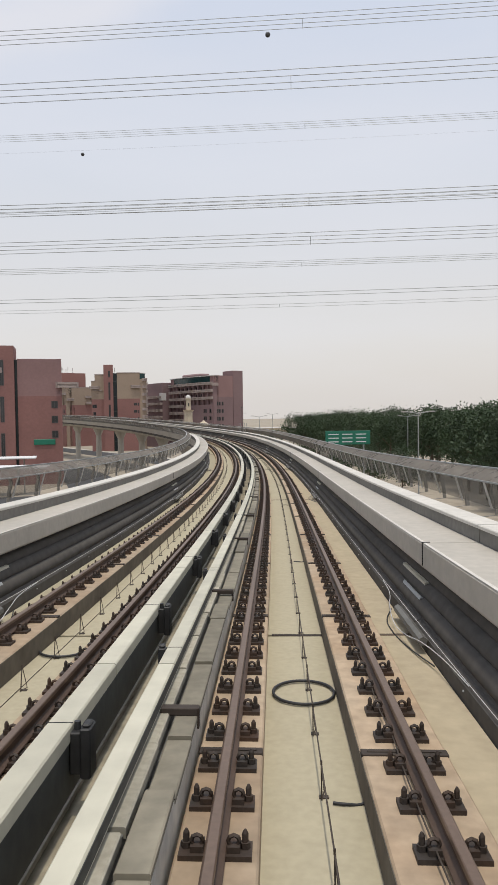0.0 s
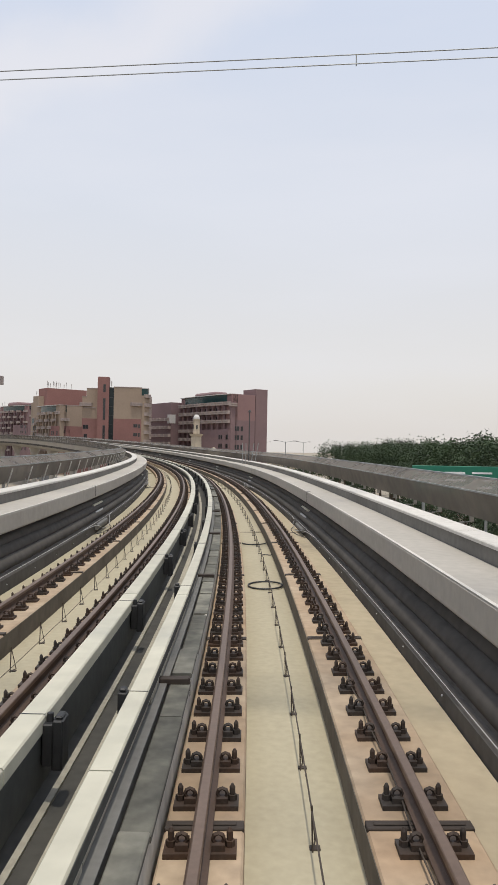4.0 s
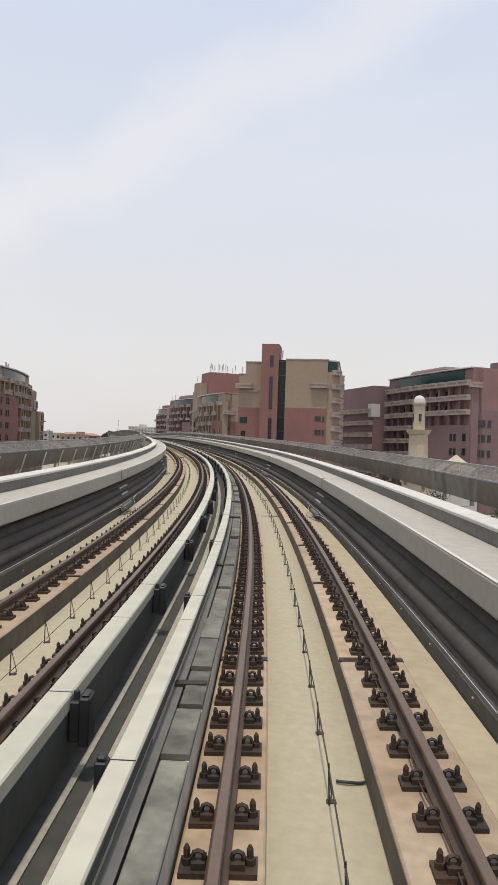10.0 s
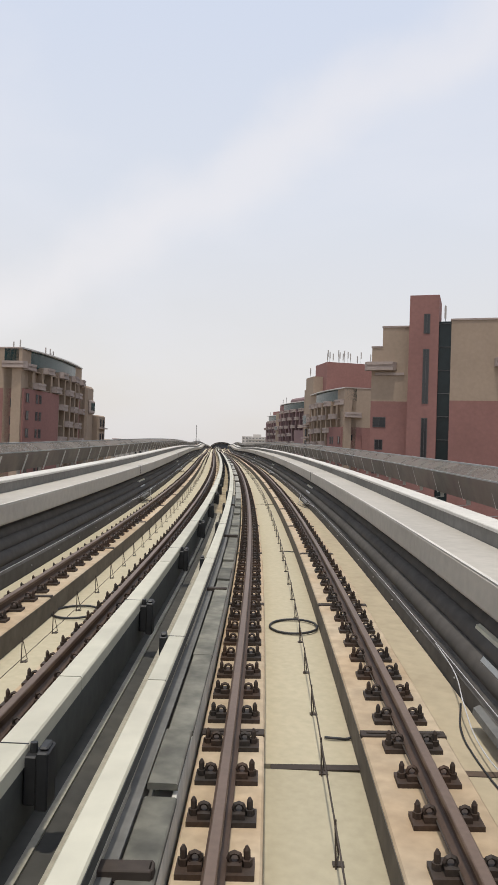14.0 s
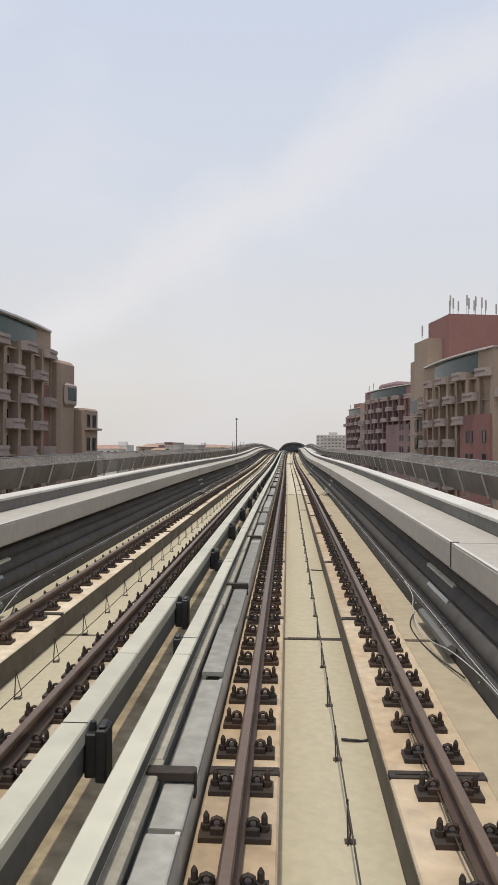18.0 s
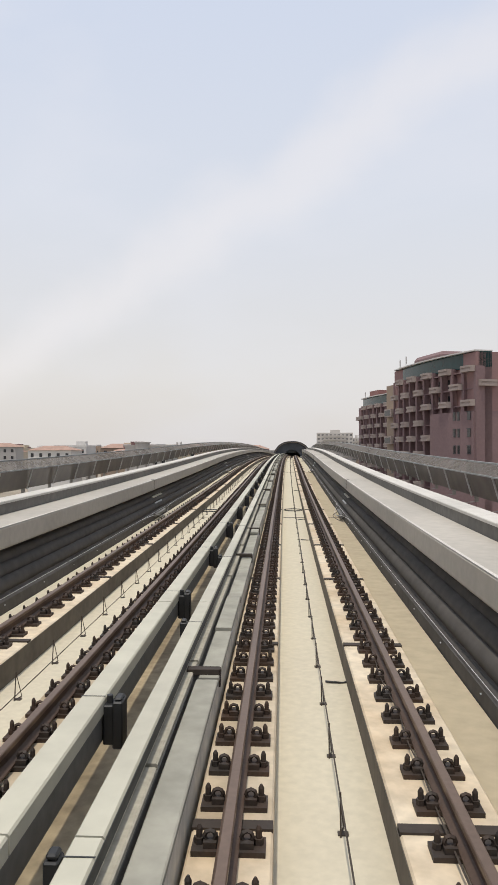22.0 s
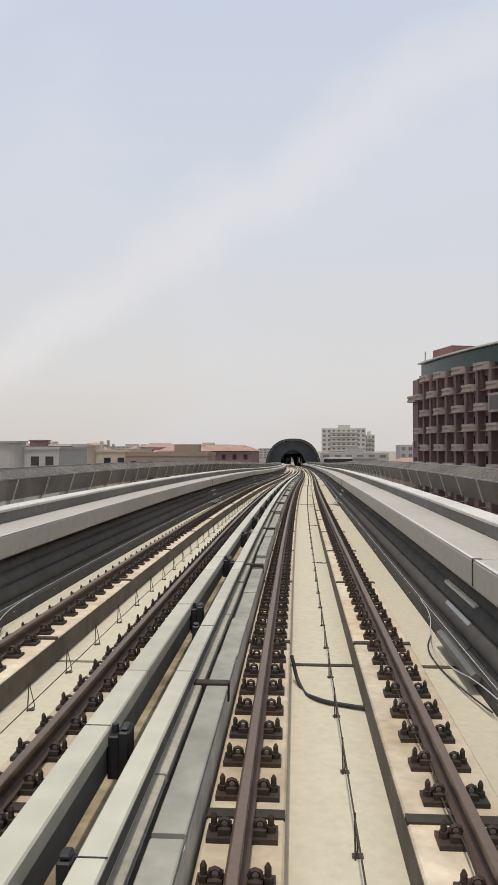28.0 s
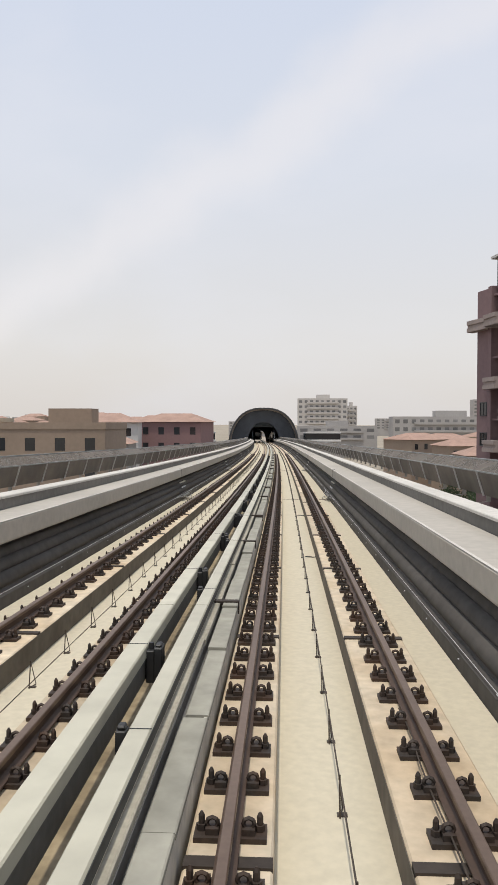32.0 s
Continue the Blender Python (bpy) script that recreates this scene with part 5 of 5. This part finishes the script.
# ---- power lines across the start of the line ----
def wires(s, base, n, gap, radius, label="thin grey overhead power wire crossing the line"):
    x, y = origin(s * 1.07, 0)
    base, gap = 2.4 + (base - 2.4) * 1.07, gap * 1.07
    d = Vector((math.cos(radians(3)), -math.sin(radians(3)), 0))
    for j in range(n):
        pts = []
        for k in np.linspace(-1, 1, 13):
            p = Vector((x, y, 0)) + d * (k * 190)
            pts.append((p.x, p.y, base + (j - (n - 1) / 2) * gap + 5.0 * k * k + 0.4 * k))
        w_ = tagged(path_tube("overhead_wire", pts, radius, GALV), label, "power line", group="overhead wires")
        if 0 < j < n - 1 or (n == 2 and j == 1):
            o_ = part("spacer", boxes((-0.02, 0.02, -0.02, 0.02, -gap - 0.03, 0.03)), GALV, w_)
            o_.location = (x + 2.2 + 0.02 * s, y - 0.12, pts[6][2])
wires(84.0, 14.9, 2, 0.33, 0.02)
wires(74.5, 14.6, 2, 0.33, 0.026)
wires(61.5, 15.0, 4, 0.15, 0.016)
wires(53.0, 15.0, 4, 0.27, 0.022)
wires(80.0, 25.2, 4, 0.26, 0.018)
wires(54.0, 18.0, 4, 0.28, 0.024)
wires(57.0, 24.5, 4, 0.16, 0.012)
wires(70.0, 33.8, 4, 0.6, 0.032)
wires(58.0, 32.8, 4, 0.36, 0.022)
wires(82.9, 32.8, 1, 0, 0.006, "hair-thin overhead earth wire crossing the line")
for x, y, z in ((-0.3, 62.1, 34.0), (-23.0, 90.0, 34.6)):
    bm = bmesh.new()
    bmesh.ops.create_icosphere(bm, subdivisions=2, radius=0.22)
    o = part("wire_marker", bm, DARKSTEEL)
    o.location = (x, y, z)
    tagged(o, "small dark marker ball clamped on the wires", "marker", group="wire markers")

# ---- minaret, tent roof, sign, lamps ----
mx_, my_ = origin(275, 40)
mi = thing("minaret", Matrix.Translation((mx_, my_, GZ)), label="cream stone minaret with a small white dome", category="minaret")
H = 10.9 - GZ
for nm, r0, r1, z0, z1, n in (("base", 2.6, 2.6, 0, H - 14.5, 4), ("base_cornice", 2.9, 2.9, H - 14.5, H - 13.6, 4), ("shaft", 1.75, 1.55, H - 13.6, H - 6.4, 8), ("gallery", 1.7, 2.2, H - 6.4, H - 5.6, 8), ("upper_shaft", 1.0, 0.95, H - 5.6, H - 1.4, 8), ("cornice", 1.0, 1.25, H - 1.6, H - 1.2, 8)):
    bm = bmesh.new()
    tube(bm, (0, 0, z0), (0, 0, z1), r0, n, r1)
    part(nm, bm, SANDR, mi)
bm = bmesh.new()
bmesh.ops.create_uvsphere(bm, u_segments=14, v_segments=8, radius=1.0)
bmesh.ops.scale(bm, vec=(1, 1, 1.15), verts=bm.verts)
bmesh.ops.translate(bm, vec=(0, 0, H - 0.9), verts=bm.verts)
part("dome", bm, WHITER, mi)
for a in range(4):
    o = part("window", boxes((-0.22, 0.22, -0.06, 0.06, 0, 1.3)), PANE, mi)
    o.matrix_basis = Matrix.Rotation(a * math.pi / 2 + 0.3, 4, "Z") @ Matrix.Translation((0, -0.97, H - 4.2))
tx, ty = origin(258, 38)
tent = thing("tent_roof", Matrix.Translation((tx, ty, GZ)), label="cream conical tent roof on a low white building", category="tent")
ht = 1.3 - GZ
bm = bmesh.new()
tube(bm, (0, 0, ht - 2.2), (0, 0, ht - 0.5), 3.2, 12, 0.7)
tube(bm, (0, 0, ht - 0.5), (0, 0, ht), 0.7, 12, 0.1)
part("canopy", bm, SANDR, tent)
part("wall", boxes((-3, 3, -3, 3, 0, ht - 2.2)), WHITER, tent)

sx, sy = origin(124, 22)
sg = thing("road_sign", Matrix.Translation((sx, sy, GZ)) @ Matrix.Rotation(radians(4), 4, "Z"), label="large green motorway direction sign on posts", category="road sign")
zt = -0.3 - GZ
part("panel", boxes((-3.9, 3.9, -0.1, 0.1, zt - 2.4, zt), bevel=0.04), SIGNG, sg)
for k in range(3):
    for c_ in range(3):
        part("text_bar", boxes((-3.4 + 2.4 * c_, -1.6 + 2.4 * c_, -0.125, -0.1, zt - 0.68 - 0.65 * k, zt - 0.52 - 0.65 * k)), WHITEP, sg, "white bar in place of lettering")
for k in (-1, 1):
    bm = bmesh.new()
    tube(bm, (k * 2.8, 0.2, 0), (k * 2.8, 0.2, zt), 0.15, 8)
    part("post", bm, GALV, sg)
def lamp(s, lat, top):
    x, y = origin(s, lat)
    o = thing("street_lamp", Matrix.Translation((x, y, GZ)) @ Matrix.Rotation(heading(s), 4, "Z"), label="tall grey street lamp with two arms", category="street lamp", group="street lamps")
    h_ = top - GZ
    bm = bmesh.new()
    tube(bm, (0, 0, 0), (0, 0, h_), 0.12, 8, 0.07)
    part("pole", bm, GALV, o)
    for k in (-1, 1):
        bm = bmesh.new()
        tube(bm, (0, 0, h_ - 0.1), (k * 1.6, 0, h_ + 0.15), 0.05, 6)
        part("arm", bm, GALV, o)
        part("lantern", boxes((k * 1.9 - 0.4, k * 1.9 + 0.4, -0.14, 0.14, h_ + 0.08, h_ + 0.24), bevel=0.04), GREYR, o)
for s, lat, top in ((95, 23, 2.6), (150, 46, 2.0), (190, 26, 2.4), (250, 62, 3.2), (330, 95, 4), (420, 120, 4)):
    lamp(s, lat, top)

# ---- trees: tapered trunk, limbs and a crown of small leaves ----
def tree_bm(seed, h, r):
    rg = random.Random(seed)
    tb, cb_ = bmesh.new(), bmesh.new()
    tube(tb, (0, 0, 0), (0.15, 0, h * 0.45), 0.22, 7, 0.13)
    tips = []
    for k in range(7):
        a, e = rg.uniform(0, 6.28), rg.uniform(0.5, 1.2)
        d = Vector((math.cos(a) * math.cos(e), math.sin(a) * math.cos(e), math.sin(e)))
        b0 = Vector((0.1, 0, h * rg.uniform(0.28, 0.46)))
        t_ = b0 + d * r * rg.uniform(0.7, 1.1)
        tube(tb, b0, t_, 0.08, 5, 0.03)
        tips.append(t_)
    for k in range(40):
        a, z = rg.uniform(0, 6.28), rg.uniform(0.34, 1.0)
        rr = r * math.sqrt(max(0.05, 1 - ((z - 0.58) / 0.46) ** 2)) * rg.uniform(0.35, 1.0)
        c0 = Vector((math.cos(a) * rr, math.sin(a) * rr, h * z)) if k > 6 else tips[k]
        for q_ in range(80):
            p = c0 + Vector((rg.gauss(0, 0.5), rg.gauss(0, 0.5), rg.gauss(0, 0.36))) * (r / 2.6)
            u_ = Vector((rg.gauss(0, 1), rg.gauss(0, 1), rg.gauss(0, 0.6))).normalized() * rg.uniform(0.11, 0.21)
            w_ = u_.cross(Vector((rg.gauss(0, 1), rg.gauss(0, 1), rg.gauss(0, 1)))).normalized() * rg.uniform(0.07, 0.14)
            cb_.faces.new([cb_.verts.new(p - u_), cb_.verts.new(p + w_ - u_ * 0.1), cb_.verts.new(p + u_), cb_.verts.new(p - w_)])
    return tb, cb_
TREES = []
def plant(s, lat, h, k):
    x, y = origin(s, lat)
    if len(TREES) < 5:
        tb, cb_ = tree_bm(len(TREES), 10.0, 3.1)
        o = thing("tree", label="dense dark green roadside tree with a rounded uneven crown", category="tree", group="roadside trees")
        part("trunk", tb, BARK, o)
        me = bpy.data.meshes.new("crown")
        cb_.to_mesh(me)
        cb_.free()
        me.materials.append(LEAF)
        cr_ = new("crown", me)
        cr_.parent = o
        TREES.append(o)
        t_ = o
    else:
        t_ = copy_thing(TREES[k % 5], Matrix.Identity(4))
    t_.matrix_basis = Matrix.Translation((x, y, GZ)) @ Matrix.Rotation(k * 1.7, 4, "Z") @ Matrix.Scale(h / 10.0, 4)
rt = random.Random(9)
k = 0
for row in range(3):
    for i in range(22):
        s = 92 + i * 7.5 + rt.uniform(-2, 2) + row * 5
        plant(s, 40 + row * 6 + i * 1.6 + rt.uniform(-2, 2), rt.uniform(14.2, 16.0) - 0.04 * i, k)
        k += 1
for i in range(16):
    plant(118 + i * 9 + rt.uniform(-3, 3), 26 + rt.uniform(0, 12), rt.uniform(7, 10.5), k)
    k += 1
for i in range(14):
    plant(596 + i * 9 + rt.uniform(-3, 3), 26 + rt.uniform(0, 34), rt.uniform(8, 10.5), k)
    k += 1

# ---- houses and flats of the town ----
def house(x, y, turn, w, d, ztop, wall, hip, label, seed):
    rg = random.Random(seed)
    o = thing("house", Matrix.Translation((x, y, GZ)) @ Matrix.Rotation(turn, 4, "Z"), label=label, category="house", group="town houses")
    h_ = ztop + 3.0 - GZ
    part("wall", boxes((-w / 2, w / 2, -d / 2, d / 2, 0, h_)), wall, o)
    if hip:
        bm = bmesh.new()
        e_ = 0.5
        v_ = [bm.verts.new(p) for p in ((-w / 2 - e_, -d / 2 - e_, h_), (w / 2 + e_, -d / 2 - e_, h_), (w / 2 + e_, d / 2 + e_, h_), (-w / 2 - e_, d / 2 + e_, h_), (-w / 4, 0, h_ + 1.8), (w / 4, 0, h_ + 1.8))]
        for q_ in ((0, 1, 5, 4), (1, 2, 5), (2, 3, 4, 5), (3, 0, 4), (3, 2, 1, 0)):
            bm.faces.new([v_[i] for i in q_])
        part("roof", bm, ROOFTILE, o)
    else:
        bm = bmesh.new()
        for a in ((-w / 2 - 0.1, w / 2 + 0.1, -d / 2 - 0.1, -d / 2 + 0.2), (-w / 2 - 0.1, w / 2 + 0.1, d / 2 - 0.2, d / 2 + 0.1), (-w / 2 - 0.1, -w / 2 + 0.2, -d / 2, d / 2), (w / 2 - 0.2, w / 2 + 0.1, -d / 2, d / 2)):
            box(bm, *a, h_ - 0.1, h_ + 0.7)
        part("roof_parapet", bm, wall, o)
        part("stair_room", boxes((w * 0.05, w * 0.35, -1.5, 1.8, h_, h_ + 2.4)), wall, o)
    n = max(2, int(w / 3.4))
    for i in range(n):
        for zz in (h_ - 2.6, h_ - 5.8):
            m = Matrix.Translation((-w / 2 + (i + 0.5) * w / n, -d / 2 - 0.01, zz)) @ Matrix.Rotation(math.pi, 4, "Z")
            share("window", stock(("pane", 1.2, 1.5), lambda: pane_bm(1.2, 1.5), PANE), o, m)
rv = random.Random(21)
cx, cy, _, _, _, _ = (float(a) for a in axes(552.7))
hd = heading(552.7)
walls = (SANDR, TAN, TAN, GREYR, WHITER, SANDR, PINK)
names_ = {0: "sand-coloured", 1: "tan", 2: "tan", 3: "grey", 4: "white", 5: "sand-coloured", 6: "pink"}
for i in range(64):
    u = 95 + (i % 16) * 27 + rv.uniform(-8, 8)
    lat = -30 - (i // 16) * 34 - (i % 16) * 7.0 + rv.uniform(-8, 8)
    if lat > -27 - 0.02 * u:
        lat = -30
    zt_ = rv.uniform(-1.0, 3.7) + (1.2 if rv.random() < 0.2 else 0) + u * 0.004
    w_i = rv.randrange(7)
    hip = rv.random() < 0.45
    x = cx - math.sin(hd) * u + math.cos(hd) * lat
    y = cy + math.cos(hd) * u + math.sin(hd) * lat
    house(x, y, hd + rv.uniform(-0.15, 0.15), rv.uniform(11, 18), rv.uniform(10, 15), zt_, walls[w_i], hip, names_[w_i] + (" town house with a clay tiled roof" if hip else " flat-roofed town house with a roof room"), i)
for i in range(18):
    u, lat = 150 + i * 17 + rv.uniform(-6, 6), -26 - (i % 3) * 22 - i * 2.2 + rv.uniform(-5, 5)
    w_i = rv.choice((0, 1, 2, 6))
    house(cx - math.sin(hd) * u + math.cos(hd) * lat, cy + math.cos(hd) * u + math.sin(hd) * lat, hd + rv.uniform(-0.3, 0.3), rv.uniform(9, 14), rv.uniform(9, 13), rv.uniform(0.2, 2.6) + u * 0.004, walls[w_i], True, names_[w_i] + " town house with a clay tiled roof", 200 + i)
def world_at(u, lat):
    return cx - math.sin(hd) * u + math.cos(hd) * lat, cy + math.cos(hd) * u + math.sin(hd) * lat
for i, (u, lat) in enumerate(((150, 42), (175, 55), (190, 46), (215, 62), (235, 50), (260, 70), (205, 36))):
    x, y = world_at(u, lat)
    house(x, y, hd + 0.1 * i, 14, 11, -3.4 + 0.3 * i, SANDR if i % 2 else TAN, True, "sand-coloured low house with a clay tiled roof", 90 + i)
for u, lat, z_ in ((98, -48, 6.2), (100, -47, 6.4), (140, -60, 5.6), (141, -57, 5.8), (143, -62, 5.5), (180, -40, 5.4)):
    x, y = world_at(u, lat)
    o = thing("rooftop_antenna", Matrix.Translation((x, y, 3.3)), label="cluster antenna mast above the house roofs", category="antenna", group="rooftop antennas")
    bm = bmesh.new()
    tube(bm, (0, 0, -4), (0, 0, z_ - 1), 0.09, 6)
    part("mast", bm, GALV, o)
    for k_ in range(3):
        part("panel", boxes((-0.5 + 0.4 * k_, -0.3 + 0.4 * k_, -0.1, 0.1, z_ - 2.8, z_ - 0.9), bevel=0.03), GREYR, o)

def flats(name, u, lat, w, d, ztop, wall, floors, bays, label, turn=0.0):
    x, y = world_at(u, lat)
    o = thing(name, Matrix.Translation((x, y, GZ)) @ Matrix.Rotation(hd + turn, 4, "Z"), label=label, category="apartment building", group="distant flats")
    h_ = ztop + 2.0 - GZ
    part("wall", boxes((-w / 2, w / 2, -d / 2, d / 2, 0, h_)), wall, o)
    part("roof_room", boxes((-w * 0.12, w * 0.15, -d / 4, d / 4, h_, h_ + 2.6)), wall, o)
    fh = min(3.4, h_ / floors)
    for j in range(floors):
        z_ = h_ - 3.0 - j * fh
        if z_ < 2:
            break
        for i in range(bays):
            m = Matrix.Translation((-w / 2 + (i + 0.5) * w / bays, -d / 2 - 0.01, z_)) @ Matrix.Rotation(math.pi, 4, "Z")
            ww = round(w / bays * 0.55, 2)
            share("window", stock(("far_pane", ww, 1.7), lambda: pane_bm(ww, 1.7), FARPANE), o, m)
        part("balcony_band", boxes((-w * 0.32, w * 0.32, -d / 2 - 1.0, -d / 2, z_ - 0.5, z_ + 0.5)), wall, o)
flats("apartment_tower", 500, 25, 33, 16, 20.0, FARWALL, 9, 9, "pale multi-storey apartment block with balcony bands")
flats("apartment_tower", 520, 46, 8, 14, 15.5, FARWALL, 8, 3, "pale narrow apartment wing beside the main block")
flats("apartment_row", 330, 72, 50, 14, 6.6, GREYR, 5, 14, "grey five-storey apartment row with many windows")
flats("apartment_tower", 720, 190, 19, 14, 26, GREYR, 12, 5, "hazy grey residential tower block far off")
flats("apartment_tower", 730, 217, 14, 14, 25, GREYR, 12, 4, "hazy grey residential tower block far off")
flats("low_hall", 380, 26, 40, 20, 2.2, GREYR, 2, 6, "long low grey hall beyond the station")
for i in range(10):
    flats("apartment_row", 800 + 30 * i, -420 + 95 * i, 60, 14, 4 + (i * 37 % 7), SANDR if i % 2 else GREYR, 4, 10, "hazy low apartment row on the skyline")

# ---- car park and canopies beside the start ----
tagged(ribbon("car_park", -75, -30, 20, 150, GZ + 0.04, ASPHALT), "grey asphalt car park below the viaduct", "car park", kind="structure")
for s, lat, w in ((118, -36, 16), (150, -44, 24), (96, -50, 14)):
    x, y = origin(s, lat)
    o = thing("shade_canopy", Matrix.Translation((x, y, GZ)) @ Matrix.Rotation(heading(s), 4, "Z"), label="long white car park shade canopy on posts", category="canopy", group="shade canopies")
    part("roof", boxes((-w / 2, w / 2, -3, 3, 7.0, 7.3), bevel=0.08), WHITEP, o)
    for i in (-1, 0, 1):
        bm = bmesh.new()
        tube(bm, (i * w * 0.4, 2, 0), (i * w * 0.4, 2, 7.0), 0.12, 8)
        part("post", bm, GALV, o)
CARP = [mat("car_paint_white", (0.6, 0.6, 0.6), 0.3, vary=0.05), mat("car_paint_silver", (0.35, 0.36, 0.37), 0.3, 0.4, vary=0.05), mat("car_paint_red", (0.3, 0.03, 0.03), 0.3, vary=0.05), mat("car_paint_dark", (0.04, 0.045, 0.06), 0.3, vary=0.05)]
CARN = ("white", "silver", "dark red", "dark blue")
def car(c_):
    o = thing("car", label=CARN[c_] + " saloon car parked in the car park", category="car", group="parked cars")
    bm = bmesh.new()
    prof_ = ((-2.2, 0.35), (2.2, 0.35), (2.25, 0.75), (1.2, 0.92), (0.6, 1.42), (-1.1, 1.42), (-1.7, 0.95), (-2.25, 0.85))
    a = [bm.verts.new((-0.85, y_, z_)) for y_, z_ in prof_]
    b = [bm.verts.new((0.85, y_, z_)) for y_, z_ in prof_]
    for i in range(8):
        bm.faces.new((a[i], a[(i + 1) % 8], b[(i + 1) % 8], b[i]))
    bm.faces.new(a)
    bm.faces.new(b[::-1])
    part("body", bm, CARP[c_], o)
    part("windscreen", boxes((-0.72, 0.72, 0.82, 0.95, 1.02, 1.3)), PANE, o)
    for x_ in (-0.8, 0.8):
        part("side_window", boxes((x_ - 0.06, x_ + 0.06, -1.0, 0.6, 0.98, 1.33)), PANE, o)
        for y_ in (-1.35, 1.35):
            bm = bmesh.new()
            tube(bm, (x_ - 0.1, y_, 0.33), (x_ + 0.1, y_, 0.33), 0.33, 12)
            part("wheel", bm, BLACK, o)
    return o
cars = [car(i) for i in range(4)]
rc = random.Random(3)
for i in range(34):
    s, lat = 26 + (i % 17) * 6.6, -40 - (i // 17) * 14 + rc.uniform(-0.5, 0.5)
    x, y = origin(s, lat)
    m = Matrix.Translation((x, y, GZ + 0.05)) @ Matrix.Rotation(heading(s) + math.pi / 2, 4, "Z")
    if i < 4:
        cars[i].matrix_basis = m
    else:
        copy_thing(cars[rc.randrange(4)], m)

# ---- low hazy buildings and trees beyond the road on the right ----
for i, (x, y, w_, zt_) in enumerate(((30, 470, 46, -6.2), (92, 500, 40, -5.4), (-6, 560, 60, -6.6), (150, 430, 30, -6.0), (190, 560, 50, -4.6))):
    o = thing("low_building", Matrix.Translation((x, y, GZ)) @ Matrix.Rotation(0.1 * i, 4, "Z"), label="long low pale building in the haze beyond the road", category="building", group="low buildings")
    part("wall", boxes((-w_ / 2, w_ / 2, -8, 8, 0, zt_ - GZ)), GREYR if i % 2 else SANDR, o)
    part("roof", boxes((-w_ / 2 - 0.5, w_ / 2 + 0.5, -8.5, 8.5, zt_ - GZ, zt_ - GZ + 0.5)), WHITER, o)
    for k_ in range(6):
        part("window", boxes((-w_ / 2 + (k_ + 0.3) * w_ / 6, -w_ / 2 + (k_ + 0.7) * w_ / 6, -8.05, -7.9, 1.4, 3.2)), PANE, o)
for i in range(18):
    plant(190 + i * 10 + rt.uniform(-4, 4), 60 + i * 4 + rt.uniform(-8, 14), rt.uniform(5.5, 7.5), k)
    k += 1

# ---- grey villa with a rounded stair tower, and the plain block beside it ----
for u, lat, w_, zt_, mt_, lb in ((62, -50, 15, 6.7, GREYR, "grey villa with a rounded stair tower and flat roof"), (92, -46, 17, 6.1, SANDR, "plain sand-coloured house with a flat roof"), (112, -64, 14, 7.5, PINK, "pink house with a flat parapet roof")):
    x, y = world_at(u, lat)
    o = thing("house", Matrix.Translation((x, y, GZ)) @ Matrix.Rotation(hd - 0.1, 4, "Z"), label=lb, category="house", group="town houses")
    part("wall", boxes((-w_ / 2, w_ / 2, -6, 6, 0, zt_ - GZ)), mt_, o)
    part("roof_parapet", boxes((-w_ / 2 - 0.15, w_ / 2 + 0.15, -6.15, 6.15, zt_ - GZ, zt_ - GZ + 0.5)), WHITER if mt_ is PINK else mt_, o)
    bm = bmesh.new()
    tube(bm, (-w_ * 0.1, -5.6, 0), (-w_ * 0.1, -5.6, zt_ - GZ + 1.2), 2.4, 20)
    tube(bm, (-w_ * 0.1, -5.6, zt_ - GZ + 1.2), (-w_ * 0.1, -5.6, zt_ - GZ + 1.5), 2.7, 20)
    part("stair_tower", bm, mt_, o)
    for k_ in range(3):
        for z_ in (zt_ - GZ - 2.8, zt_ - GZ - 6.0):
            for x_ in (-w_ * 0.42, w_ * 0.2, w_ * 0.38)[k_:k_ + 1]:
                share("window", stock(("pane", 1.5, 1.6), lambda: pane_bm(1.5, 1.6), PANE), o, Matrix.Translation((x_, -6.01, z_)) @ Matrix.Rotation(math.pi, 4, "Z"))
